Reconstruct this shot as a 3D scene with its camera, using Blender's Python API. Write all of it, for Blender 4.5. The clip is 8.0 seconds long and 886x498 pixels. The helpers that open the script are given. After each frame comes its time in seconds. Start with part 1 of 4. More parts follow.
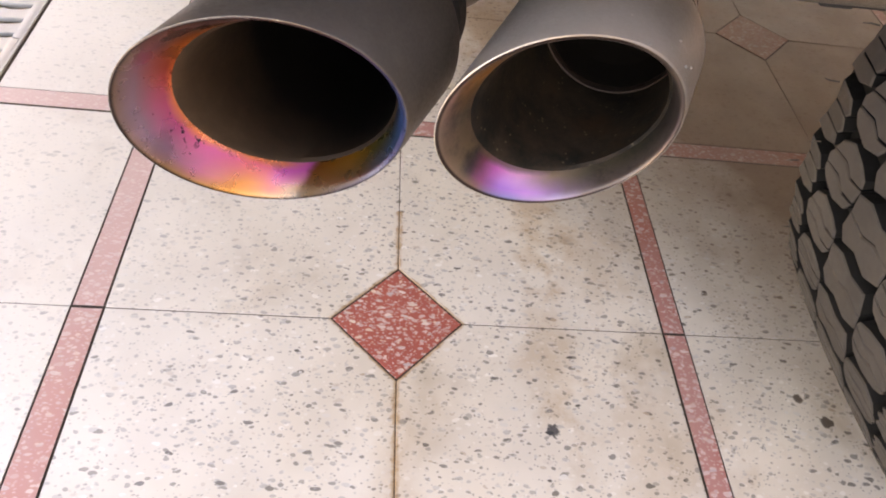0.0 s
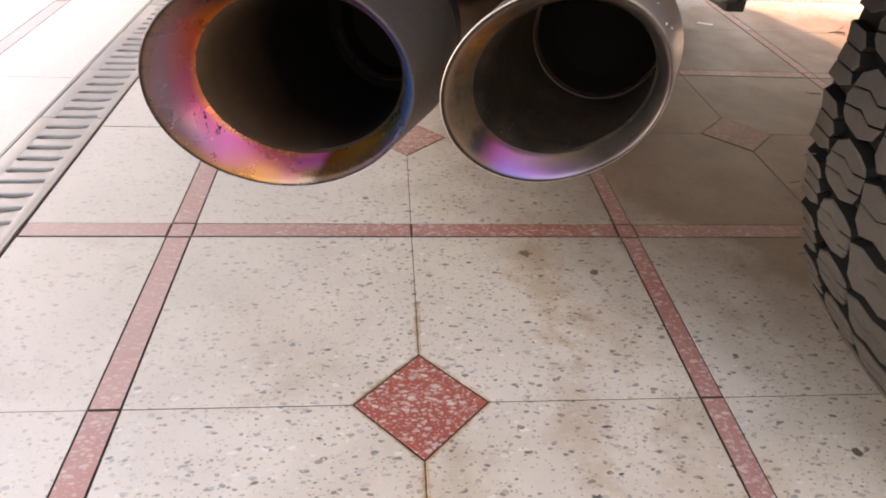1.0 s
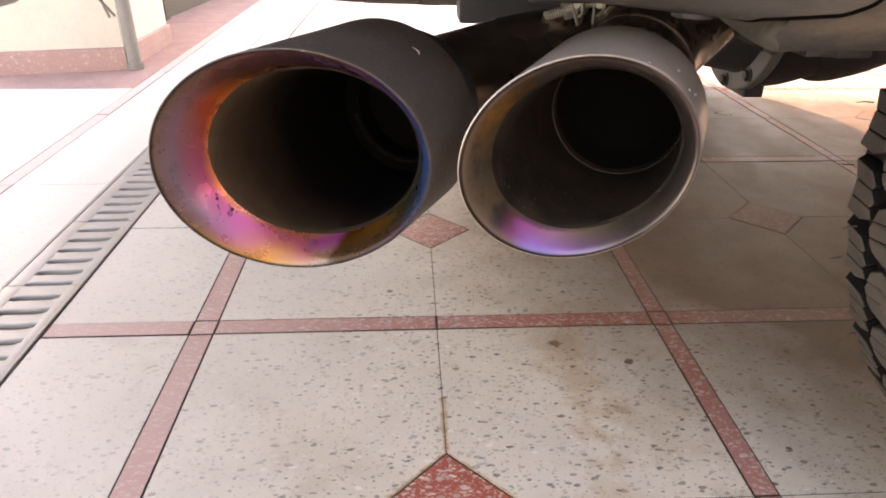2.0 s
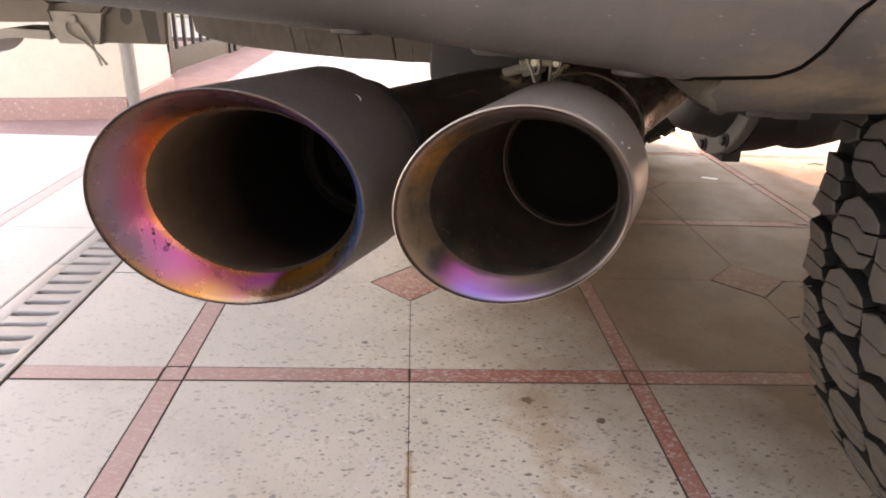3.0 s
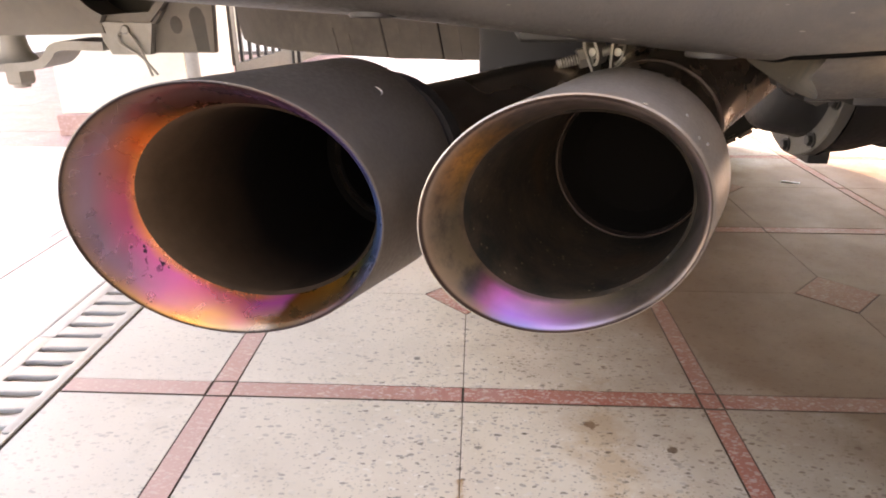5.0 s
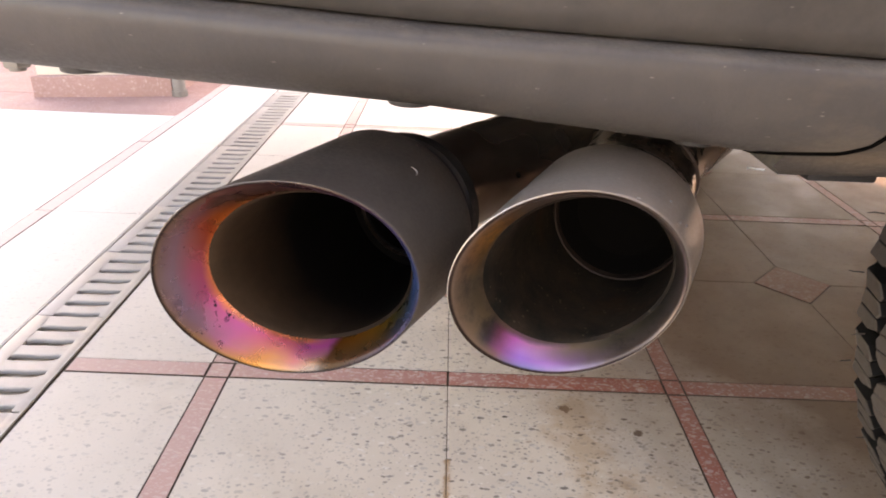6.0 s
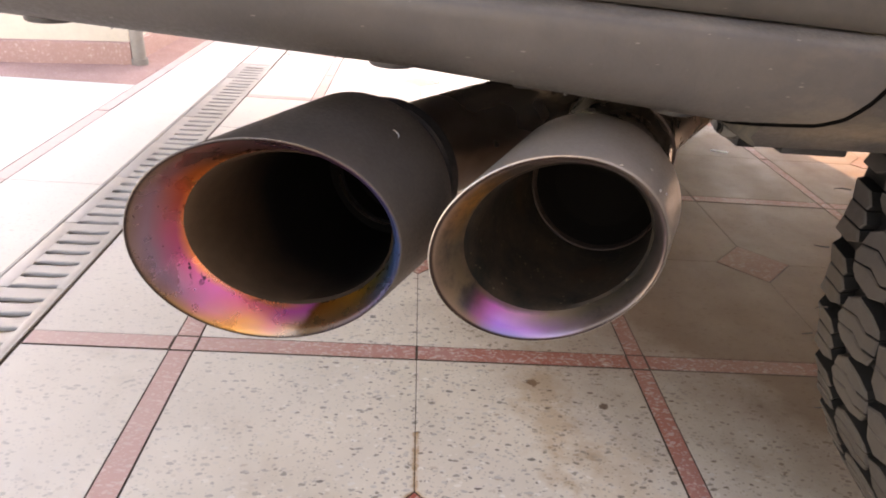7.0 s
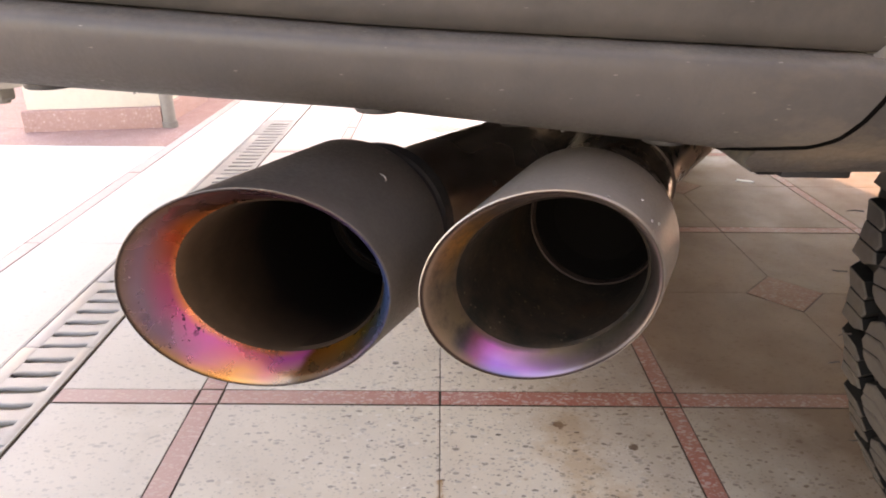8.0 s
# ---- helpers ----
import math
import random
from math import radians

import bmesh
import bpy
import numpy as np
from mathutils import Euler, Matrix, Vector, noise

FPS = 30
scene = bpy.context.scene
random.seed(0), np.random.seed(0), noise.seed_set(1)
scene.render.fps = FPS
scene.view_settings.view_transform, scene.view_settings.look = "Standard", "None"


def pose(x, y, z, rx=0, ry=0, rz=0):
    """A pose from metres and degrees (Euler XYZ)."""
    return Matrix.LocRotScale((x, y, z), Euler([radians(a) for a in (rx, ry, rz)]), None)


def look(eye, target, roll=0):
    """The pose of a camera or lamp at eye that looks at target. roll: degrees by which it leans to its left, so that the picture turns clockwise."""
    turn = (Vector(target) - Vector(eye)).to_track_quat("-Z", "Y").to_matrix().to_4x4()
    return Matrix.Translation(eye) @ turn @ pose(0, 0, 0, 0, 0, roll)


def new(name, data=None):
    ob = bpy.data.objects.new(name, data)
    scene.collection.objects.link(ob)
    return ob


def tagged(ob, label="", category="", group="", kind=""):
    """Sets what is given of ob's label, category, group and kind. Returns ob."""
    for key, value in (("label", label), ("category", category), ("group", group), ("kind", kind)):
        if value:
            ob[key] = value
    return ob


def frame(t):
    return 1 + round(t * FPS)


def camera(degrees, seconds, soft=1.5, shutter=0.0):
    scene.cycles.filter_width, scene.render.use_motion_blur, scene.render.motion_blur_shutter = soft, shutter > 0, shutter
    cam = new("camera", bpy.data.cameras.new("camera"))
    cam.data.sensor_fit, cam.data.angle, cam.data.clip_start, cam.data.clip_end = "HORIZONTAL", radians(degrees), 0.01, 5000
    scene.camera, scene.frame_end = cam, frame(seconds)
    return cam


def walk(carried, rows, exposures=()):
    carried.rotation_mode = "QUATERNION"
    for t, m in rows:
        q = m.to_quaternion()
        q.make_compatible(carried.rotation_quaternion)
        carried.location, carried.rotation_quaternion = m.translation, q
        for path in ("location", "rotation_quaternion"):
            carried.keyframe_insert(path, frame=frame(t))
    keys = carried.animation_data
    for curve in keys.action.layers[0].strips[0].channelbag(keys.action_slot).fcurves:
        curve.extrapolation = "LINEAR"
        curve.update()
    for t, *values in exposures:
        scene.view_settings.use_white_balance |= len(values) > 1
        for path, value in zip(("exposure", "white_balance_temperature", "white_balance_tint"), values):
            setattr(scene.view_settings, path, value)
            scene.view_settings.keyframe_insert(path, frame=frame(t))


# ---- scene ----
cam = camera(67.2, 8.0, 1.9)
PATH = [
    (0, (-0.0405, -0.3943, 0.6059), (0.1947, 0.8678, -0.9276), 11.61),
    (0.5, (-0.0390, -0.4406, 0.5657), (0.1305, 0.9471, -0.8645), 5.52),
    (1, (-0.0391, -0.4637, 0.5370), (0.1380, 1.1448, -0.6382), 3.67),
    (1.5, (-0.0345, -0.4716, 0.5159), (0.1015, 1.3041, -0.3942), -0.25),
    (1.7, (-0.0348, -0.4590, 0.5204), (0.0871, 1.2956, -0.4319), 0.06),
    (2.8, (-0.0248, -0.4487, 0.5134), (0.0294, 1.3859, -0.2812), 0.75),
    (3, (-0.0034, -0.4598, 0.5144), (0.0975, 1.3820, -0.2587), 2.25),
    (3.5, (0.0322, -0.4500, 0.4781), (0.0207, 1.4366, -0.1857), -2.32),
    (4, (0.0190, -0.4030, 0.4860), (-0.1326, 1.4984, -0.1155), -0.74),
    (4.5, (0.0247, -0.3988, 0.4862), (-0.0974, 1.4674, -0.2225), -0.25),
    (4.7, (0.0201, -0.3993, 0.4823), (-0.0988, 1.4680, -0.2240), -0.90),
    (5.8, (-0.0095, -0.4472, 0.5720), (0.0227, 1.3062, -0.3895), 3.66),
    (6, (-0.0149, -0.4403, 0.5640), (-0.0124, 1.3616, -0.3040), 2.27),
    (6.5, (-0.0237, -0.4335, 0.5575), (0.0064, 1.3685, -0.3096), 3.98),
    (7, (-0.0227, -0.4407, 0.5557), (0.0890, 1.3333, -0.3611), 4.59),
    (7.5, (-0.0153, -0.4398, 0.5505), (0.0837, 1.3400, -0.3564), 3.08),
    (8, (-0.0019, -0.4407, 0.5541), (0.0074, 1.3922, -0.2462), 0.58),
]
walk(cam, [(t, look(eye, target, roll)) for t, eye, target, roll in PATH], [(t, stops, 10450, 29) for t, stops in ((0.0, 3.42), (0.5, 3.18), (1.5, 3.16), (3.0, 3.11), (3.5, 3.34), (4.0, 3.44), (4.5, 3.58), (6.0, 3.15), (7.0, 3.15), (8.0, 3.20))])

# ---------------------------------------------------------------- world, sun, exposure
world = bpy.data.worlds.new("sky")
scene.world = world
world.use_nodes = True
SUN_ELEVATION, SUN_AZIMUTH = radians(34), radians(-12.8)      # azimuth from +y towards +x
wn = world.node_tree.nodes
sky = wn.new("ShaderNodeTexSky")
sky.sky_type, sky.sun_disc = "NISHITA", False
sky.sun_elevation, sky.sun_rotation = SUN_ELEVATION, SUN_AZIMUTH
wn["Background"].inputs[1].default_value = 0.15
world.node_tree.links.new(sky.outputs[0], wn["Background"].inputs[0])
to_sun = Vector((math.sin(SUN_AZIMUTH) * math.cos(SUN_ELEVATION), math.cos(SUN_AZIMUTH) * math.cos(SUN_ELEVATION), math.sin(SUN_ELEVATION)))
sun = new("sun", bpy.data.lights.new("sun", "SUN"))
sun.data.energy, sun.data.angle, sun.data.color = 1.15, radians(0.5), (1.0, 0.95, 0.88)
sun.matrix_world = look(to_sun * 20, (0, 0, 0))


# ---------------------------------------------------------------- materials
class Nodes:
    """A short hand for building a node material."""

    def __init__(self, name, rough=0.5, metal=0.0, colour=(0.5, 0.5, 0.5)):
        self.mat = bpy.data.materials.new(name)
        self.mat.use_nodes = True
        self.tree = self.mat.node_tree
        self.bsdf = self.tree.nodes["Principled BSDF"]
        self.set("Roughness", rough), self.set("Metallic", metal), self.set("Base Color", (*colour, 1))
        self.place = self.add("ShaderNodeNewGeometry").outputs["Position"]

    def add(self, kind):
        return self.tree.nodes.new(kind)

    def put(self, value, socket):
        if isinstance(value, bpy.types.NodeSocket):
            self.tree.links.new(value, socket)
        elif value is not None:
            socket.default_value = value

    def set(self, name, value):
        self.put(value, self.bsdf.inputs[name])

    def local(self):
        return self.add("ShaderNodeTexCoord").outputs["Object"]

    def noise(self, scale, detail=3.0, rough=0.5, where=None, stretch=None, distort=0.0):
        n = self.add("ShaderNodeTexNoise")
        n.inputs["Scale"].default_value, n.inputs["Detail"].default_value = scale, detail
        n.inputs["Roughness"].default_value, n.inputs["Distortion"].default_value = rough, distort
        self.put(self.scaled(where, stretch), n.inputs["Vector"])
        return n.outputs["Fac"]

    def scaled(self, where=None, stretch=None, turn=0.0):
        where = self.place if where is None else where
        if stretch is None and not turn:
            return where
        m = self.add("ShaderNodeMapping")
        m.inputs["Scale"].default_value = stretch or (1, 1, 1)
        m.inputs["Rotation"].default_value = (0, 0, turn)
        self.put(where, m.inputs["Vector"])
        return m.outputs[0]

    def cells(self, scale, where=None, stretch=None, feature="F1", turn=0.0, jitter=1.0):
        n = self.add("ShaderNodeTexVoronoi")
        n.feature = feature
        n.inputs["Scale"].default_value, n.inputs["Randomness"].default_value = scale, jitter
        self.put(self.scaled(where, stretch, turn), n.inputs["Vector"])
        return n

    def math(self, how, a, b=0.0, c=None):
        n = self.add("ShaderNodeMath")
        n.operation = how
        self.put(a, n.inputs[0]), self.put(b, n.inputs[1])
        if c is not None:
            self.put(c, n.inputs[2])
        return n.outputs[0]

    def ramp(self, value, *stops):
        n = self.add("ShaderNodeValToRGB")
        e = n.color_ramp.elements
        while len(e) < len(stops):
            e.new(0.5)
        for i, (at, c) in enumerate(stops):
            c = (c, c, c) if isinstance(c, (int, float)) else c
            e[i].position, e[i].color = at, (*c, 1)
        self.put(value, n.inputs[0])
        return n.outputs[0]

    def mix(self, f, a, b, how="MIX"):
        n = self.add("ShaderNodeMix")
        n.data_type, n.blend_type = "RGBA", how
        self.put(f, n.inputs[0])
        for v, s in ((a, n.inputs[6]), (b, n.inputs[7])):
            self.put((*v, 1) if isinstance(v, tuple) and len(v) == 3 else v, s)
        return n.outputs[2]

    def bump(self, height, strength=0.3, distance=0.001):
        n = self.add("ShaderNodeBump")
        n.inputs["Strength"].default_value, n.inputs["Distance"].default_value = strength, distance
        self.put(height, n.inputs["Height"])
        self.set("Normal", n.outputs[0])

    def chance(self):
        return self.add("ShaderNodeObjectInfo").outputs["Random"]

    def island(self):
        return self.add("ShaderNodeNewGeometry").outputs["Random Per Island"]

    def axis(self, which, where=None):
        n = self.add("ShaderNodeSeparateXYZ")
        self.put(self.place if where is None else where, n.inputs[0])
        return n.outputs[which]


def dust_shade_film(m, colour, share):
    """Brown dust on the floor under the car, with the car's shade painted into its colour."""
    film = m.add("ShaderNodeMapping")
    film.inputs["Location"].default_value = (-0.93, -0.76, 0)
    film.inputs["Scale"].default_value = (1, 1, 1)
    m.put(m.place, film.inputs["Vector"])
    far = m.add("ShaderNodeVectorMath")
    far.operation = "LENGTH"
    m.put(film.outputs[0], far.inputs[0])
    film_reach = m.math("ADD", far.outputs["Value"], m.math("MULTIPLY", m.math("SUBTRACT", m.noise(5, 6, 0.6), 0.5), 0.3))
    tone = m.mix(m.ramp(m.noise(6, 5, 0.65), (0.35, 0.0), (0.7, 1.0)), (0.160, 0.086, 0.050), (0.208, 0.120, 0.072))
    return m.mix(m.ramp(film_reach, (0.68, share), (1.12, 0.0)), colour, tone)


def terrazzo(name, base, chips, pale, stain=True, dense=0.32, size=1.08, worn=0.0, show=1.0, glare_fade=None, film_share=0.94):
    """Polished terrazzo: a cement base with elongated marble chips of several colours."""
    m = Nodes(name, 0.6)
    m.set("Specular IOR Level", 0.12)
    warp = m.add("ShaderNodeVectorMath")
    warp.operation = "ADD"
    wob = m.add("ShaderNodeTexNoise")
    wob.inputs["Scale"].default_value = 60
    m.put(m.place, wob.inputs["Vector"])
    sc = m.add("ShaderNodeVectorMath")
    sc.operation = "SCALE"
    sc.inputs["Scale"].default_value = 0.008
    m.put(wob.outputs["Color"], sc.inputs[0])
    m.put(m.place, warp.inputs[0]), m.put(sc.outputs[0], warp.inputs[1])
    where = warp.outputs[0]
    cloud = m.noise(9, 4)
    colour = m.mix(m.ramp(cloud, (0.3, 0.0), (0.7, 1.0)), base, tuple(c * 0.86 for c in base))
    colour = m.mix(m.math("MULTIPLY", m.chance(), 0.35), colour, m.mix(0.5, colour, pale))
    if worn:
        colour = m.mix(m.math("MULTIPLY", m.ramp(m.noise(4.5, 5, 0.65), (0.38, 0.0), (0.62, 1.0)), worn), colour, pale)
    layers = ((95, 0.42, 0.6, 1.9), (150, 0.42, 2.2, 1.5), (66, 0.30, 1.3, 2.1), (280, 0.42, 0.3, 1.4))
    mask_all = None
    for n, (scale, reach, turn, long) in enumerate(layers):
        v = m.cells(scale / size, where, (1, long, 1), turn=turn)
        own = m.axis(0, v.outputs["Color"])
        pick = m.math("LESS_THAN", m.axis(1, v.outputs["Color"]), dense * (0.7, 1.0, 0.6, 1.2)[n])
        inside = m.ramp(v.outputs["Distance"], (reach * 0.8, 1.0), (reach, 0.0))
        mask = m.math("MULTIPLY", inside, pick)
        colour = m.mix(m.math("MULTIPLY", mask, show * (0.74, 0.66, 0.92, 0.52)[n]), colour, m.ramp(own, *chips))
    if stain:
        rust = m.ramp(m.noise(5.5, 4, 0.6, distort=0.4), (0.58, 0.0), (0.75, 0.55))
        colour = m.mix(rust, colour, (0.46, 0.33, 0.2), "MULTIPLY")
        for sx, sy, wide, tall, much in ((0.165, 0.22, 0.05, 0.16, 0.8), (0.13, 0.60, 0.10, 0.10, 0.9), (0.16, -0.03, 0.04, 0.10, 0.6), (0.0, -0.2, 0.03, 0.16, 0.35), (0.27, -0.14, 0.10, 0.10, 0.45), (0.23, 0.10, 0.07, 0.08, 0.5)):
            off = m.add("ShaderNodeMapping")
            off.vector_type = "POINT"
            off.inputs["Location"].default_value = (-sx / wide, -sy / tall, 0)
            off.inputs["Scale"].default_value = (1 / wide, 1 / tall, 1)
            m.put(m.place, off.inputs["Vector"])
            reach = m.add("ShaderNodeVectorMath")
            reach.operation = "LENGTH"
            m.put(off.outputs[0], reach.inputs[0])
            spot = m.math("ADD", reach.outputs["Value"], m.math("MULTIPLY", m.math("SUBTRACT", m.noise(26, 5, 0.65), 0.5), 3.0))
            colour = m.mix(m.ramp(spot, (0.2, much * 0.7), (1.2, 0.0)), colour, (0.72, 0.54, 0.36), "MULTIPLY")
        for sx, sy, wide, tone in ((0.1548, 0.2605, 0.0085, (0.20, 0.12, 0.07)), (0.2406, 0.2188, 0.006, (0.10, 0.07, 0.05)), (0.1561, -0.1202, 0.0075, (0.05, 0.05, 0.055)), (0.458, -0.102, 0.008, (0.045, 0.032, 0.025)), (0.435, -0.075, 0.006, (0.06, 0.04, 0.03))):
            # single dark drips and large black stones
            off = m.add("ShaderNodeVectorMath")
            off.operation = "DISTANCE"
            m.put(m.place, off.inputs[0])
            off.inputs[1].default_value = (sx, sy, 0.0)
            spot = m.math("ADD", m.math("DIVIDE", off.outputs["Value"], wide), m.math("MULTIPLY", m.math("SUBTRACT", m.noise(190, 3, 0.6), 0.5), 1.6))
            colour = m.mix(m.ramp(spot, (0.75, 0.9), (1.0, 0.0)), colour, tone)
        dirt = m.ramp(m.noise(2.2, 5, 0.6), (0.45, 0.0), (0.8, 0.35))
        colour = m.mix(dirt, colour, (0.5, 0.42, 0.34), "MULTIPLY")
        # rust that crept out of the joints round one diamond and along the joint below it
        ax, ay = m.math("ABSOLUTE", m.axis(0)), m.math("ABSOLUTE", m.axis(1))
        rim = m.math("ABSOLUTE", m.math("SUBTRACT", m.math("ADD", ax, ay), 0.0715))
        line = m.math("MINIMUM", rim, m.math("ADD", ax, m.math("MULTIPLY", m.math("GREATER_THAN", m.axis(1), 0.16), 1.0)))
        line = m.math("SUBTRACT", line, m.math("MULTIPLY", m.math("SUBTRACT", m.noise(60, 5, 0.7), 0.45), 0.014))
        colour = m.mix(m.ramp(line, (0.0006, 0.75), (0.0042, 0.0)), colour, (0.40, 0.22, 0.09))
        warm = m.ramp(m.noise(3.4, 4, 0.6), (0.42, 0.0), (0.66, 0.55))
        colour = m.mix(warm, colour, (0.99, 0.94, 0.85), "MULTIPLY")
    if glare_fade:
        # paler towards the yard: glare painted into the colour, over some real wear
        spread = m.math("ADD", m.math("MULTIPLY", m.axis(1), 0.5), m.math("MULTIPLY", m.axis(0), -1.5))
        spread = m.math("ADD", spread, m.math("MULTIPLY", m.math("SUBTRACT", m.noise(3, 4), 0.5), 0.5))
        colour = m.mix(m.ramp(m.math("MULTIPLY", spread, 0.5), (0.06, 0.0), (0.25, 0.48), (0.5, 0.7), (0.9, 0.85)), colour, glare_fade)
    colour = dust_shade_film(m, colour, film_share)
    m.set("Base Color", colour)
    m.set("Roughness", m.ramp(m.noise(14, 4), (0.3, 0.5), (0.75, 0.75)))
    m.bump(m.noise(300, 3), 0.12, 0.0006)
    return m.mat


def plain(name, colour, rough, metal=0.0, grain=120.0, depth=0.2, vary=0.25, dust=0.0, dust_colour=(0.32, 0.26, 0.2), shine=0.5, flecks=0.0, smudge=None):
    """A worn surface: two scales of colour variation, uneven gloss, fine relief, dust on faces that look up."""
    m = Nodes(name, rough, metal)
    m.set("Specular IOR Level", shine)
    big, fine = m.noise(7, 4, 0.6), m.noise(grain, 4, 0.6)
    c = m.mix(m.ramp(big, (0.3, 0.0), (0.7, 1.0)), tuple(v * (1 - vary) for v in colour), tuple(v * (1 + vary) for v in colour))
    c = m.mix(m.ramp(fine, (0.35, 0.0), (0.75, 0.5)), c, tuple(v * (1 + 2 * vary) for v in colour))
    if dust:
        up = m.add("ShaderNodeSeparateXYZ")
        m.put(m.add("ShaderNodeNewGeometry").outputs["Normal"], up.inputs[0])
        lie = m.math("MULTIPLY", m.ramp(up.outputs[2], (0.5, 0.25), (0.95, 1.0)), m.ramp(m.noise(25, 5, 0.7), (0.35, 0.2), (0.7, 1.0)))
        c = m.mix(m.math("MULTIPLY", lie, dust), c, dust_colour)
    if flecks:
        # dried specks, short scratches and dusty smears
        v = m.cells(380, None, (0.42, 1, 1.9), turn=0.6)
        pick = m.math("LESS_THAN", m.axis(0, v.outputs["Color"]), 0.035)
        speck = m.math("MULTIPLY", pick, m.ramp(v.outputs["Distance"], (0.14, 1.0), (0.22, 0.0)))
        c = m.mix(m.math("MULTIPLY", speck, flecks * 0.5), c, (0.34, 0.30, 0.26))
        w = m.cells(24, None, (0.35, 1, 2.6), turn=0.7)
        line = m.math("MULTIPLY", m.math("LESS_THAN", m.axis(1, w.outputs["Color"]), 0.06), m.ramp(w.outputs["Distance"], (0.05, 1.0), (0.08, 0.0)))
        c = m.mix(m.math("MULTIPLY", line, flecks), c, (0.34, 0.28, 0.22))
        smear = m.ramp(m.noise(3.2, 6, 0.7, None, (1, 1, 0.6)), (0.56, 0.0), (0.80, 0.09))
        c = m.mix(m.math("MULTIPLY", smear, flecks), c, (0.16, 0.14, 0.12))
    if smudge:
        # dried mud, thickest about one place
        off = m.add("ShaderNodeVectorMath")
        off.operation = "DISTANCE"
        m.put(m.place, off.inputs[0])
        off.inputs[1].default_value = smudge[:3]
        close = m.ramp(m.math("DIVIDE", off.outputs["Value"], smudge[3]), (0.1, 1.0), (1.0, 0.0))
        mud = m.math("MULTIPLY", close, m.ramp(m.noise(22, 6, 0.68, None, (0.7, 1, 1.6)), (0.42, 0.0), (0.66, 0.85)))
        c = m.mix(mud, c, (0.25, 0.182, 0.12))
    m.set("Base Color", c)
    m.set("Roughness", m.ramp(fine, (0.3, max(0.02, rough - 0.1)), (0.7, min(1, rough + 0.12))))
    m.bump(fine, depth, 0.0008)
    return m.mat


WHITE_T = terrazzo("pale_terrazzo", (0.73, 0.67, 0.585), ((0.0, (0.06, 0.05, 0.045)), (0.25, (0.24, 0.225, 0.21)), (0.55, (0.5, 0.48, 0.45)), (0.8, (0.82, 0.79, 0.74)), (1.0, (0.45, 0.36, 0.28))), (0.76, 0.71, 0.64), glare_fade=(0.73, 0.70, 0.655))
RED_T = terrazzo("red_terrazzo", (0.45, 0.115, 0.085), ((0.0, (0.5, 0.3, 0.27)), (0.4, (0.72, 0.6, 0.55)), (0.7, (0.45, 0.38, 0.38)), (1.0, (0.8, 0.66, 0.5))), (0.45, 0.17, 0.14), stain=False, dense=0.55, size=1.0, show=1.0, film_share=0.82, glare_fade=(0.62, 0.47, 0.42))
STRIP_T = terrazzo("worn_red_terrazzo", (0.45, 0.125, 0.095), ((0.0, (0.5, 0.32, 0.29)), (0.4, (0.72, 0.6, 0.55)), (0.7, (0.45, 0.38, 0.38)), (1.0, (0.75, 0.62, 0.5))), (0.50, 0.30, 0.27), stain=False, dense=0.5, size=1.1, worn=0.6, show=0.8, film_share=0.58, glare_fade=(0.70, 0.57, 0.53))
PINK_T = terrazzo("pink_terrazzo", (0.46, 0.28, 0.25), ((0.0, (0.5, 0.36, 0.32)), (0.5, (0.7, 0.58, 0.53)), (1.0, (0.36, 0.18, 0.16))), (0.5, 0.32, 0.29), stain=False, dense=0.5, show=0.5)
m = Nodes("dark_grout", 0.9)
m.set("Base Color", dust_shade_film(m, m.mix(m.ramp(m.noise(40, 5, 0.7), (0.35, 0.0), (0.7, 1.0)), (0.032, 0.021, 0.015), (0.085, 0.058, 0.042)), 0.35))
m.bump(m.noise(300, 3), 0.5, 0.0008)
GROUT = m.mat
CONCRETE = plain("concrete", (0.56, 0.54, 0.51), 0.85, grain=60, depth=0.4)
PLASTER = plain("cream_plaster", (0.66, 0.59, 0.49), 0.85, grain=90, depth=0.35, vary=0.08)
SILT = plain("dried_silt", (0.50, 0.43, 0.33), 0.95, grain=80, depth=0.6, vary=0.3)
DRAIN_STEEL = plain("pale_painted_steel", (0.36, 0.355, 0.345), 0.5, 0.2, grain=160, vary=0.15, dust=0.3, dust_colour=(0.5, 0.45, 0.38))
# near black: the shade of bores, gaps and holes put into a colour
BLACK_VOID = plain("shade_black", (0.0025, 0.002, 0.0017), 0.95, grain=200, shine=0.03)
BODY = plain("dark_grey_bumper_plastic", (0.0490, 0.0448, 0.0428), 0.5, grain=420, depth=0.22, vary=0.14, dust=0.4, flecks=1.0, smudge=(0.28, -0.095, 0.448, 0.17))
PLUG = plain("plug_plastic", (0.030, 0.029, 0.030), 0.6, grain=420, depth=0.2, vary=0.14, shine=0.3)
PAINT = plain("dusty_dark_grey_paint", (0.042, 0.038, 0.0355), 0.45, grain=300, depth=0.1, vary=0.2, dust=0.5, flecks=0.6)
UNDER = plain("dusty_underbody", (0.042, 0.038, 0.035), 0.75, grain=90, depth=0.5, vary=0.3, dust=0.3)
FRAME_TAN = plain("dust_covered_steel", (0.115, 0.101, 0.089), 0.8, grain=70, depth=0.4, vary=0.3, dust=0.5)
RUBBER = plain("dusty_tyre_rubber", (0.037, 0.033, 0.030), 0.85, grain=150, depth=0.45, vary=0.3, dust=0.25, shine=0.22)
